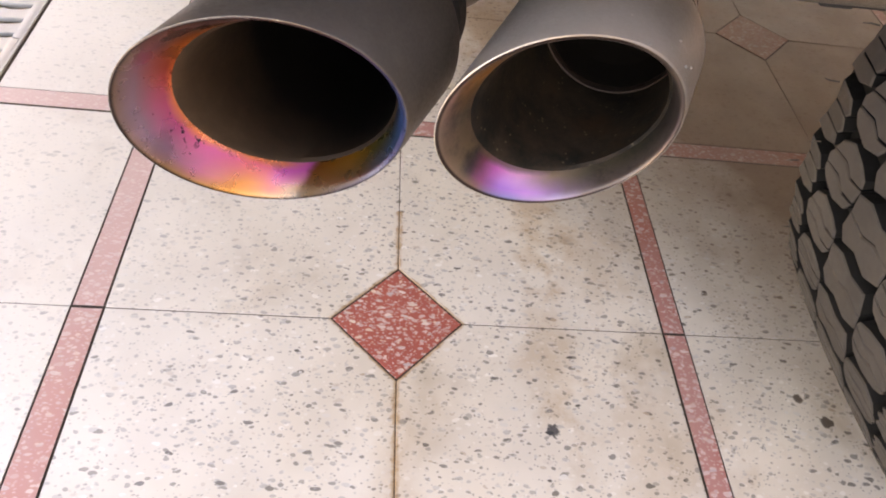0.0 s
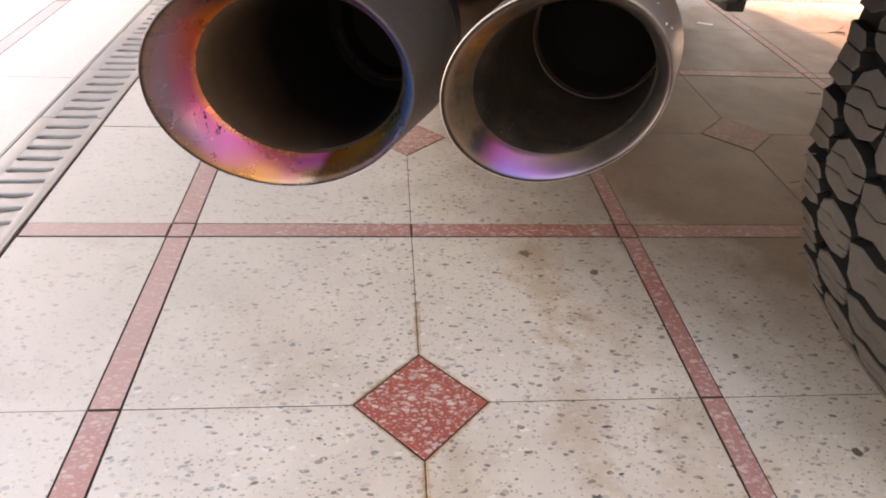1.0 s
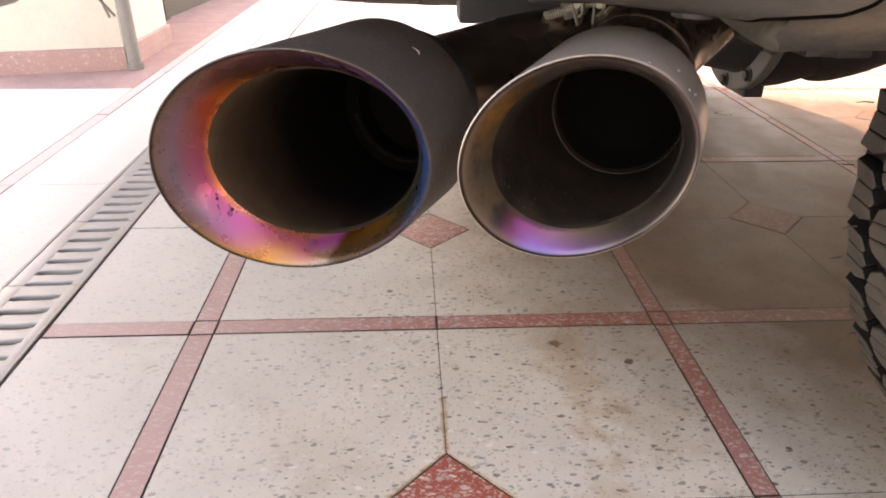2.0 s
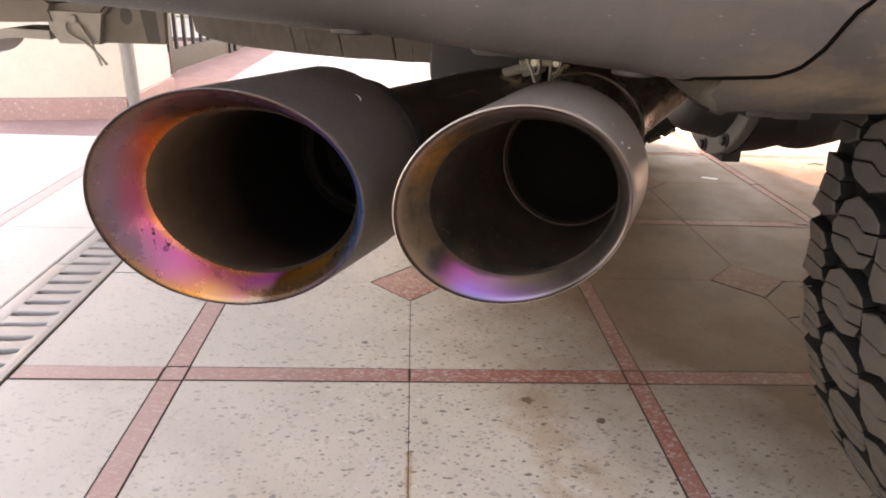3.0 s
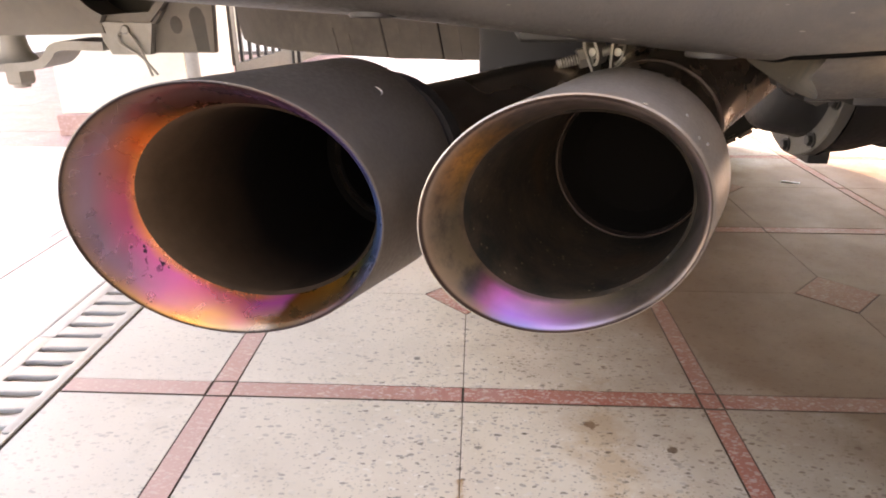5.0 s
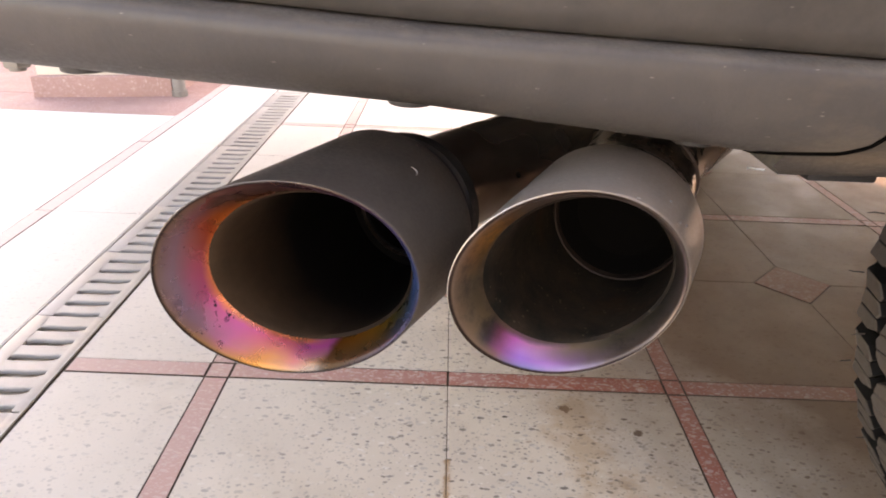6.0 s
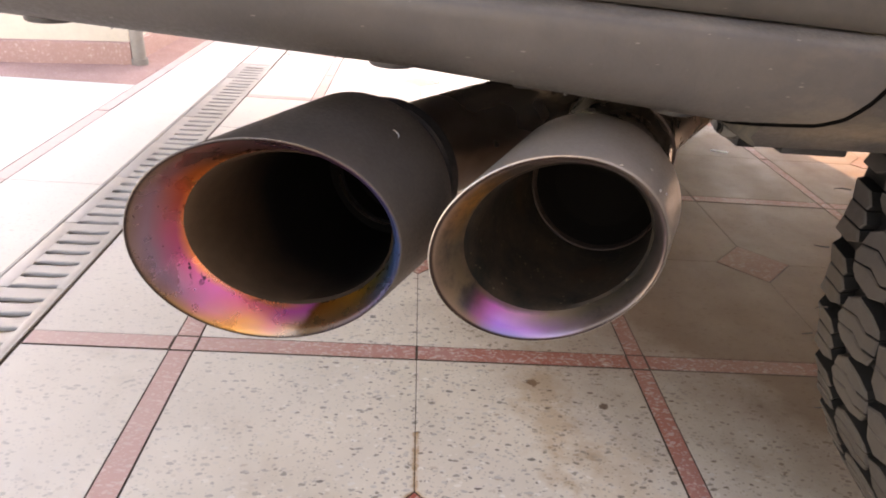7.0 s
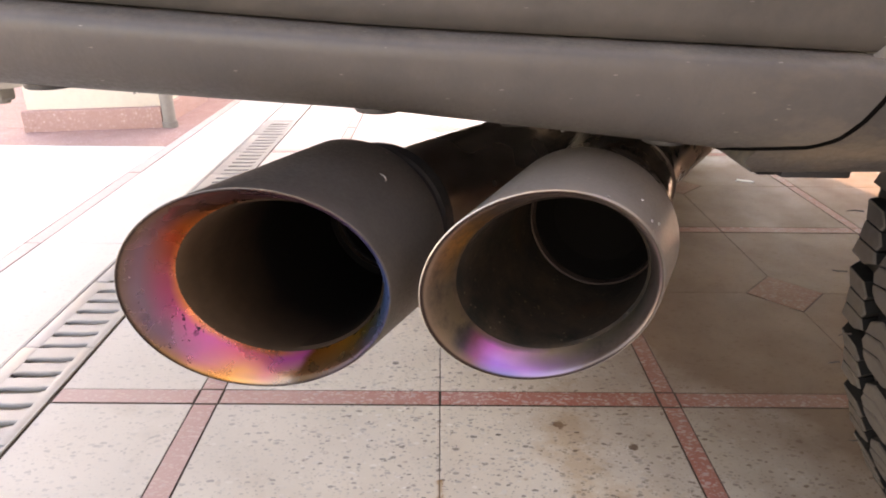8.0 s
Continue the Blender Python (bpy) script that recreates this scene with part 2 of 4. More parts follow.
SPARE_RUBBER = plain("dust_caked_spare_rubber", (0.052, 0.046, 0.042), 0.9, grain=120, depth=0.4, vary=0.35, dust=0.3, shine=0.2)
# tyre rubber turned near black, so the grooves' shade sits in the colour
RUBBER_DARK = plain("shaded_groove_rubber", (0.007, 0.0065, 0.006), 0.9, grain=90, depth=0.3, vary=0.3, shine=0.2)
LETTER = plain("white_tyre_lettering", (0.22, 0.20, 0.18), 0.7, grain=200)
ALLOY = plain("dusty_wheel_alloy", (0.05, 0.046, 0.043), 0.6, 0.3)
GALVANISED = plain("galvanised_steel", (0.42, 0.40, 0.37), 0.45, 0.75, grain=220, depth=0.3)
BLACK_AXLE = plain("satin_black_axle_paint", (0.017, 0.018, 0.0205), 0.42, grain=120, depth=0.15, vary=0.25, dust=0.02, shine=0.35)
FLANGE = plain("dusty_grey_flange", (0.075, 0.074, 0.073), 0.6, grain=140, depth=0.3, vary=0.2)
SCRATCH = plain("bare_scratched_metal", (0.28, 0.255, 0.23), 0.5, 0.3, grain=300)
SLIVER_WHITE = plain("sun_sliver_white", (0.7, 0.68, 0.64), 0.8, grain=100)
# colours of the two added walls out of view that steer the light
RENDER = plain("unseen_wall_grey", (0.40, 0.385, 0.37), 0.9, grain=60, depth=0.4, vary=0.1)
DARK_RENDER = plain("unseen_wall_dark", (0.13, 0.12, 0.11), 0.9, grain=60, depth=0.4, vary=0.1)
GATE_BLACK = plain("dark_painted_gate_steel", (0.024, 0.022, 0.021), 0.5)
GREY_PIPE = plain("grey_plastic_pipe", (0.22, 0.20, 0.18), 0.6)
SLEEVE = plain("black_coupling_sleeve", (0.016, 0.015, 0.015), 0.5, grain=260)


# ---------------------------------------------------------------- mesh helpers
def finish(name, bm, material, smooth=None):
    bmesh.ops.recalc_face_normals(bm, faces=bm.faces)
    me = bpy.data.meshes.new(name)
    bm.to_mesh(me)
    bm.free()
    for mt in material if isinstance(material, (list, tuple)) else (material,):
        me.materials.append(mt)
    if smooth is not None:
        me.shade_smooth()
        me.set_sharp_from_angle(angle=radians(smooth))
    return me


def part(name, bm, material, parent, label="", smooth=35):
    ob = new(name, finish(name, bm, material, smooth))
    ob.parent = parent
    if label:
        tagged(ob, label)
    return ob


def thing(name, bm, material, label, category, kind="", group="", smooth=35):
    return tagged(new(name, finish(name, bm, material, smooth)), label, category, group, kind)


def base(name, at, label, category, group=""):
    ob = new(name)
    ob.empty_display_size = 0.1
    ob.location = at
    return tagged(ob, label, category, group)


def box(bm, x0, x1, y0, y1, z0, z1, bevel=0.0, segments=2):
    vs = bmesh.ops.create_cube(bm, size=1.0)["verts"]
    for v in vs:
        v.co = Vector(((x0 + x1) / 2 + v.co.x * (x1 - x0), (y0 + y1) / 2 + v.co.y * (y1 - y0), (z0 + z1) / 2 + v.co.z * (z1 - z0)))
    if bevel:
        edges = list({e for v in vs for e in v.link_edges})
        bmesh.ops.bevel(bm, geom=edges, offset=bevel, segments=segments, affect="EDGES", profile=0.6)
    return bm


def basis(d):
    d = Vector(d).normalized()
    s = d.cross(Vector((0, 0, 1)))
    s = s.normalized() if s.length > 1e-4 else Vector((1, 0, 0))
    return d, s, s.cross(d)


def rings(bm, loops, close=False, caps=(False, False)):
    """Skin a list of loops of equal length."""
    made = [[bm.verts.new(p) for p in loop] for loop in loops]
    n = len(made[0])
    for a, b in zip(made, made[1:] + (made[:1] if close else [])):
        for i in range(n):
            bm.faces.new((a[i], a[(i + 1) % n], b[(i + 1) % n], b[i]))
    for want, loop in zip(caps, (made[0], made[-1])):
        if want:
            bm.faces.new(loop)
    return made


def tube(bm, path, radii, sides=24, caps=(True, True)):
    """A round tube along a path, with a radius for each point."""
    pts = [Vector(p) for p in path]
    radii = radii if isinstance(radii, (list, tuple)) else [radii] * len(pts)
    loops, s = [], None
    for i, p in enumerate(pts):
        d = (pts[min(i + 1, len(pts) - 1)] - pts[max(i - 1, 0)]).normalized()
        s = basis(d)[1] if s is None else (s - d * s.dot(d)).normalized()
        u = s.cross(d)
        loops.append([p + radii[i] * (math.cos(a) * s + math.sin(a) * u) for a in (2 * math.pi * k / sides for k in range(sides))])
    rings(bm, loops, caps=caps)
    return bm


def bent(points, steps=8):
    """A smooth path through points."""
    p = [Vector(q) for q in points]
    p = [p[0] * 2 - p[1]] + p + [p[-1] * 2 - p[-2]]
    out = []
    for a, b, c, d in zip(p, p[1:], p[2:], p[3:]):
        for k in range(steps):
            t = k / steps
            out.append(0.5 * (2 * b + (c - a) * t + (2 * a - 5 * b + 4 * c - d) * t * t + (3 * b - a - 3 * c + d) * t ** 3))
    return out + [p[-2]]


def lathe(bm, centre, axis, profile, sides=48, close=False):
    """Turn a profile of (along, radius) round an axis."""
    d, s, u = basis(axis)
    c = Vector(centre)
    return rings(bm, [[c + d * h + r * (math.cos(a) * s + math.sin(a) * u) for a in (2 * math.pi * k / sides for k in range(sides))] for h, r in profile], close)


def hexhead(bm, centre, axis, radius, height):
    d, s, u = basis(axis)
    c = Vector(centre)
    loop = lambda h, r: [c + d * h + r * (math.cos(a) * s + math.sin(a) * u) for a in (math.pi * k / 3 for k in range(6))]
    rings(bm, [loop(0, radius), loop(height * 0.85, radius), loop(height, radius * 0.86)], caps=(True, True))
    return bm


# ---------------------------------------------------------------- the place: floor and ground
TILE, STRIP, DIAMOND = 0.30, 0.033, 0.070
LONG_STRIP = 0.027          # the strips that run away from the house are narrower
CELL, CELL_X = 2 * TILE + STRIP, 2 * TILE + LONG_STRIP
DRAIN = (-0.645, -0.530)

bm = bmesh.new()
for v in bmesh.ops.create_grid(bm, x_segments=1, y_segments=1, size=60)["verts"]:
    v.co.z = -0.012
thing("ground", bm, CONCRETE, "pale concrete ground in the sun round the house", "ground", "structure", smooth=None)

bm = bmesh.new()
# the bedding under the tiles, left open along the drain channel
box(bm, -3.2, DRAIN[0] + 0.002, -1.9, 4.6, -0.3, -0.0013)
box(bm, DRAIN[1] - 0.002, 4.2, -1.9, 4.6, -0.3, -0.0013)
box(bm, DRAIN[0] + 0.0025, DRAIN[1] - 0.0025, 1.941, 4.6, -0.3, -0.0013)
floor = thing("floor", bm, GROUT, "terrazzo tile floor with red strips and diamonds", "floor", "structure", smooth=None)


def slab(outline, top=0.0, deep=0.008, soft=0.0006):
    """A flat piece with slightly worn upper edges."""
    bm = bmesh.new()
    c = Vector((sum(p[0] for p in outline) / len(outline), sum(p[1] for p in outline) / len(outline)))
    inset = []
    for p in outline:
        d = c - Vector(p)
        inset.append(Vector(p) + d.normalized() * soft * 1.4)
    rings(bm, [[(x, y, top - deep) for x, y in outline], [(x, y, top - soft) for x, y in outline], [(x, y, top) for x, y in inset]], caps=(False, True))
    for f in bm.faces:
        f.normal_update()
        f.material_index = 1 if abs(f.normal.z) < 0.5 else 0
    return bm


G = 0.0006


def tile_outline(x0, x1, y0, y1, corner=None, G=G):
    """A tile's outline, with the corner cut where the diamond lies."""
    p = [(x0 + G, y0 + G), (x1 - G, y0 + G), (x1 - G, y1 - G), (x0 + G, y1 - G)]
    if corner is not None:
        q = DIAMOND + 0.001
        cut = {0: [(x0 + G, y0 + q), (x0 + q, y0 + G)], 1: [(x1 - q, y0 + G), (x1 - G, y0 + q)], 2: [(x1 - G, y1 - q), (x1 - q, y1 - G)], 3: [(x0 + q, y1 - G), (x0 + G, y1 - q)]}[corner]
        p = p[:corner] + cut + p[corner + 1:]
    return p


def piece(name, mesh, x, y, parent=floor, z=0.0):
    ob = new(name, mesh)
    ob.location = (x, y, z + random.uniform(-0.0004, 0.0004))
    ob.parent = parent
    return ob


# ---------------------------------------------------------------- drain channel with a slotted cover
drain = base("drain_channel", (-0.5875, 0, 0), "pale slotted steel cover on a floor drain channel", "drain")
bm = bmesh.new()
box(bm, DRAIN[0] + 0.004, DRAIN[1] - 0.004, -1.9, 1.94, -0.20, -0.0085)
for v in bm.verts:
    v.co.x += 0.5875
part("channel_bed", bm, SILT, drain, "pale dried silt on the channel bed")


def grate(length=0.224):
    """One short cover: a broad and a narrow flange, and slats parted by curved slots."""
    bm = bmesh.new()
    west, east = -0.0510, 0.0545
    box(bm, west, west + 0.0245, 0.0008, length - 0.0008, -0.02, 0.001, 0.0012)
    box(bm, east - 0.0125, east, 0.0008, length - 0.0008, -0.02, 0.001, 0.0012)
    count = 6
    pitch = length / count
    for k in range(count):
        slot = 0.0165 if k == 0 else 0.0135
        loops = []
        for i in range(17):
            f = i / 16
            bow = 0.007 * f * f + 0.0015 * math.sin(6.3 * f)
            close = 0.0035 * max(0.0, abs(2 * f - 1) - 0.7) / 0.3        # slots narrow towards their rounded ends
            nub = 0.0022 * max(0.0, 1 - abs(f - 0.52) / 0.05)
            y0, y1 = k * pitch + slot / 2 + bow - close, (k + 1) * pitch - 0.0135 / 2 + bow + close + nub
            if k == count - 1:
                y1 = length - 0.0008 + bow * 0.3
            x = west + 0.022 + f * (east - 0.0105 - west - 0.022)
            loops.append([(x, y0, -0.006), (x, y1, -0.006), (x, y1, -0.0008), (x, y1 - 0.0016, 0.0006), (x, y0 + 0.0016, 0.0006), (x, y0, -0.0008)])
        rings(bm, loops, caps=(True, True))
    return bm


cover = finish("grate_cover", grate(), DRAIN_STEEL, 35)
for k in range(17):
    ob = new("grate_cover", cover)
    ob.parent, ob.location = drain, (random.uniform(-0.001, 0.001), -1.803 + 0.224 * k + (0.003 if k > 10 else 0.0), random.uniform(-0.0015, 0.0005))
    ob.rotation_euler = (0, 0, random.uniform(-0.006, 0.006))
bm = bmesh.new()
for x0, x1 in ((DRAIN[0], DRAIN[0] + 0.004), (DRAIN[1] - 0.004, DRAIN[1])):
    box(bm, x0 + 0.5875, x1 + 0.5875, -1.9, 1.94, -0.06, 0.0012, 0.0008)
part("drain_frame", bm, DRAIN_STEEL, drain)

# ---------------------------------------------------------------- house wall with plinth, down pipe and gate
bm = bmesh.new()
rings(bm, [[(-1.395, 1.805, z), (-0.985, 1.893, z), (-0.985, 2.35, z), (-1.395, 2.35, z)] for z in (0.0, 3.0)], caps=(True, True))
box(bm, -1.45, -1.13, 2.33, 2.73, 0.0, 3.0, 0.006)
box(bm, -1.30, -1.02, 2.73, 5.0, 2.02, 3.0, 0.006)
box(bm, -1.30, -1.02, 5.0, 6.5, 0.0, 3.0, 0.006)
# unseen tall block, added to stop sun coming through the gate bars
box(bm, -5.0, -1.02, 6.5, 10.0, 0.0, 5.2, 0.006)
wall = thing("wall_west", bm, PLASTER, "cream plastered house wall and pier with an added sun block", "wall", "structure")
bm = bmesh.new()
rings(bm, [[(-1.405 + s, 1.782 + s, z), (-0.975 - s, 1.872 + s, z), (-0.975 - s, 2.36, z), (-1.405 + s, 2.36, z)] for z, s in ((0.0, 0.0), (0.067, 0.0), (0.071, 0.004))], caps=(True, True))
part("plinth", bm, PINK_T, wall, "chipped pink terrazzo plinth with paint drips")
bm = bmesh.new()
box(bm, -1.46, -1.115, 2.362, 2.74, 0.0, 0.12, 0.004)
part("plinth", bm, PINK_T, wall, "pink terrazzo plinth")
bm = bmesh.new()
tube(bm, [(-0.955, 1.888, 0.0), (-0.958, 1.888, 1.4), (-0.96, 1.888, 2.9)], 0.022, 20)
tube(bm, [(-0.955, 1.888, 0.0), (-0.955, 1.888, 0.02)], 0.027, 20)
thing("down_pipe", bm, GREY_PIPE, "grey drain pipe standing against the house corner", "pipe")

# two walls added out of view, behind and beside the camera, to shape the light
bm = bmesh.new()
box(bm, 0.1, 4.9, -2.05, -1.9, 0.0, 2.75)
thing("wall_south", bm, RENDER, "unseen grey wall added behind the camera to shape light", "wall", "structure", smooth=None)
bm = bmesh.new()
box(bm, 0.85, 1.0, -1.9, -0.48, 0.0, 2.75)
thing("wall_east", bm, DARK_RENDER, "unseen dark wall added to cut light from the right", "wall", "structure", smooth=None)
gate = base("gate", (-1.15, 2.76, 0), "dark steel sheet gate with an open barred upper part", "gate")
g0, g1 = Vector((-1.158, 2.76, 0)), Vector((-1.020, 4.70, 0))
run = (g1 - g0)
long = run.length


def along(bm, a, b, z0, z1, thick=0.03):
    """An upright board between two shares of the gate's line."""
    p, q = g0 + run * a, g0 + run * b
    n = Vector((run.y, -run.x, 0)).normalized() * thick / 2
    rings(bm, [[p - n + Vector((0, 0, z)), p + n + Vector((0, 0, z)), q + n + Vector((0, 0, z)), q - n + Vector((0, 0, z))] for z in (z0, z1)], caps=(True, True))


def gate_part(name, spans, material=GATE_BLACK):
    bm = bmesh.new()
    for s in spans:
        along(bm, *s)
    for v in bm.verts:
        v.co -= gate.location
    return part(name, bm, material, gate, smooth=None)


for k in range(2):
    a = 0.02 + 0.49 * k
    gate_part("sheet", [(a, a + 0.46, 0.02, 0.115, 0.03)])
    gate_part("stile", [(a, a + 0.025, 0.015, 1.9, 0.05)])
    gate_part("stile", [(a + 0.435, a + 0.46, 0.015, 1.9, 0.05)])
    gate_part("rail", [(a + 0.02, a + 0.44, 1.84, 1.9, 0.05)])
    for j in range(7):
        gate_part("bar", [(a + 0.07 + 0.055 * j, a + 0.078 + 0.055 * j, 0.1, 1.85, 0.016)])

# ---------------------------------------------------------------- the car
car = base("off_road_car", (0.64, 0.79, 0), "dusty dark grey off-road car with twin side-exit exhaust", "car")
HUB, RADIUS = Vector((0.668, -0.115, 0.378)), 0.382
FAR = Vector((0.612, 1.70, 0.378))


def hung(name, bm, material, parent, label="", smooth=35):
    """A part whose mesh is written in world places, under the car or one of its parts."""
    origin = Vector((0, 0, 0))
    up = parent
    while up is not None:
        origin += up.location
        up = up.parent
    for v in bm.verts:
        v.co -= origin
    return part(name, bm, material, parent, label, smooth)


# exhaust tips: slash-cut cylinders with a rolled lip
def tip_frame(az, el):
    d = Vector((math.sin(az) * math.cos(el), math.cos(az) * math.cos(el), math.sin(el)))
    return basis(d)


def tip_point(c, frame3, n, angle, r, depth, square=0.0):
    """A place at an angle and radius: depth along the pipe from the slash cut; square blends towards a straight cut."""
    d, s, u = frame3
    p = r * (math.cos(angle) * s + math.sin(angle) * u)
    return c + p + d * (depth - (1 - square) * p.dot(n) / d.dot(n))


def temper(name, middle, inner, gloss, edge, patch, rim, pits=()):
    """Heat-tinted metal: temper colours that run round the lip, one set across its middle and one at its inner edge,
    with a brown rim; reflected bright and dark patches are painted in with them.
    """
    m = Nodes(name, gloss, 0.8)
    m.set("Specular IOR Level", 0.3)
    uv = m.add("ShaderNodeUVMap").outputs[0]
    around, across = m.axis(0, uv), m.axis(1, uv)
    wob = m.math("MULTIPLY", m.math("SUBTRACT", m.noise(34, 4, 0.6), 0.5), 0.05)
    at = m.math("FRACT", m.math("ADD", around, wob))
    reach = m.math("ADD", across, m.math("MULTIPLY", wob, 5.0))
    colour = m.mix(m.ramp(reach, (0.48, 0.0), (0.86, 1.0)), m.ramp(at, *middle), m.ramp(at, *inner))
    colour = m.mix(m.math("MULTIPLY", m.ramp(reach, (0.86, 0.0), (0.98, 0.8)), m.ramp(at, (0.28, 0.0), (0.38, 1.0), (0.74, 1.0), (0.775, 0.0))), colour, edge)
    soot = m.ramp(m.noise(70, 6, 0.75), (0.46, 0.0), (0.62, patch))
    colour = m.mix(m.math("MULTIPLY", soot, m.ramp(at, (0.60, 1.0), (0.63, 0.0), (0.80, 0.0), (0.84, 1.0))), colour, (0.055, 0.05, 0.045))
    colour = m.mix(m.ramp(reach, (0.16, 0.9), (0.44, 0.0)), colour, m.ramp(at, *rim))
    colour = m.mix(m.math("MULTIPLY", m.ramp(across, (0.12, 1.0), (0.20, 0.0)), m.ramp(at, (0.12, 0.0), (0.20, 1.0), (0.84, 1.0), (0.92, 0.0))), colour, (0.03, 0.018, 0.015))
    spots = m.ramp(m.noise(230, 4, 0.7), (0.70, 0.0), (0.78, 0.12))
    colour = m.mix(spots, colour, (0.10, 0.05, 0.06))
    for place, wide in pits:
        # a cluster of burnt pits
        off = m.add("ShaderNodeVectorMath")
        off.operation = "DISTANCE"
        m.put(m.place, off.inputs[0])
        off.inputs[1].default_value = place
        near = m.ramp(m.math("DIVIDE", off.outputs["Value"], wide), (0.3, 1.0), (1.0, 0.0))
        burnt = m.math("MULTIPLY", near, m.ramp(m.noise(330, 3, 0.6, None, (1, 1, 0.7)), (0.60, 0.0), (0.64, 1.0)))
        colour = m.mix(burnt, colour, (0.05, 0.015, 0.04))
    film = m.ramp(m.noise(45, 5, 0.65), (0.45, 0.0), (0.8, 0.3))
    colour = m.mix(film, colour, m.mix(0.4, colour, (0.2, 0.16, 0.14)))
    m.set("Base Color", colour)
    m.set("Roughness", m.ramp(m.noise(90, 4), (0.3, gloss - 0.06), (0.75, gloss + 0.14)))
    m.bump(m.noise(380, 3), 0.06, 0.0004)
    return m.mat


# the sharp step near 0.78 is a reflection's edge painted into the tint
LIP_LEFT = temper("tinted_lip_with_reflections",
    ((0.0, (0.03, 0.13, 0.38)), (0.08, (0.07, 0.09, 0.32)), (0.15, (0.16, 0.07, 0.20)), (0.26, (0.15, 0.075, 0.07)), (0.34, (0.20, 0.10, 0.09)), (0.41, (0.23, 0.12, 0.15)), (0.50, (0.25, 0.165, 0.205)), (0.57, (0.36, 0.22, 0.31)), (0.63, (0.76, 0.24, 0.42)), (0.69, (0.88, 0.37, 0.13)), (0.735, (0.82, 0.27, 0.22)), (0.768, (0.62, 0.36, 0.20)), (0.782, (0.16, 0.08, 0.035)), (0.87, (0.15, 0.085, 0.04)), (0.94, (0.05, 0.10, 0.18)), (1.0, (0.03, 0.13, 0.38))),
    ((0.0, (0.03, 0.04, 0.07)), (0.20, (0.07, 0.03, 0.03)), (0.32, (0.18, 0.06, 0.035)), (0.375, (0.60, 0.15, 0.03)), (0.43, (0.44, 0.09, 0.06)), (0.49, (0.52, 0.10, 0.17)), (0.56, (0.66, 0.12, 0.30)), (0.62, (0.90, 0.18, 0.42)), (0.67, (0.96, 0.21, 0.28)), (0.715, (0.92, 0.20, 0.26)), (0.745, (0.76, 0.13, 0.46)), (0.772, (0.78, 0.14, 0.50)), (0.783, (0.22, 0.07, 0.015)), (0.84, (0.34, 0.14, 0.015)), (0.90, (0.10, 0.085, 0.02)), (1.0, (0.03, 0.04, 0.07))), 0.27, (0.95, 0.30, 0.08), 0.0,
    ((0.0, (0.05, 0.10, 0.22)), (0.16, (0.10, 0.05, 0.07)), (0.34, (0.13, 0.075, 0.045)), (0.52, (0.20, 0.13, 0.085)), (0.60, (0.42, 0.24, 0.09)), (0.68, (0.64, 0.36, 0.10)), (0.73, (0.48, 0.36, 0.20)), (0.775, (0.36, 0.30, 0.23)), (0.79, (0.12, 0.07, 0.03)), (1.0, (0.05, 0.10, 0.22))),
    (((-0.1175, -0.1590, 0.3890), 0.007), ((-0.1265, -0.1650, 0.4010), 0.008), ((-0.1250, -0.1640, 0.3950), 0.010)))
LIP_RIGHT = temper("straw_lip_with_reflections",
    ((0.0, (0.11, 0.088, 0.078)), (0.20, (0.20, 0.152, 0.135)), (0.32, (0.20, 0.15, 0.125)), (0.36, (0.28, 0.17, 0.10)), (0.40, (0.58, 0.27, 0.085)), (0.445, (0.34, 0.19, 0.10)), (0.50, (0.235, 0.172, 0.120)), (0.585, (0.27, 0.19, 0.125)), (0.61, (0.10, 0.085, 0.085)), (0.645, (0.50, 0.15, 0.30)), (0.685, (0.52, 0.24, 0.70)), (0.735, (0.58, 0.28, 0.60)), (0.79, (0.30, 0.20, 0.22)), (0.84, (0.19, 0.142, 0.12)), (1.0, (0.11, 0.088, 0.078))),
    ((0.0, (0.08, 0.065, 0.055)), (0.22, (0.10, 0.07, 0.058)), (0.34, (0.14, 0.09, 0.055)), (0.37, (0.46, 0.20, 0.05)), (0.41, (0.80, 0.35, 0.07)), (0.445, (0.36, 0.19, 0.07)), (0.50, (0.17, 0.135, 0.09)), (0.585, (0.25, 0.175, 0.105)), (0.60, (0.10, 0.085, 0.075)), (0.63, (0.42, 0.12, 0.20)), (0.66, (0.96, 0.26, 0.74)), (0.71, (0.98, 0.50, 0.74)), (0.75, (0.56, 0.40, 0.27)), (0.82, (0.19, 0.155, 0.105)), (0.90, (0.10, 0.088, 0.06)), (1.0, (0.08, 0.065, 0.055))), 0.34, (0.24, 0.165, 0.11), 0.55, ((0.0, (0.13, 0.098, 0.085)), (0.3, (0.19, 0.14, 0.115)), (0.5, (0.30, 0.21, 0.15)), (0.64, (0.32, 0.22, 0.16)), (0.70, (0.20, 0.30, 0.62)), (0.78, (0.42, 0.36, 0.48)), (0.82, (0.20, 0.145, 0.105)), (1.0, (0.13, 0.098, 0.085))))


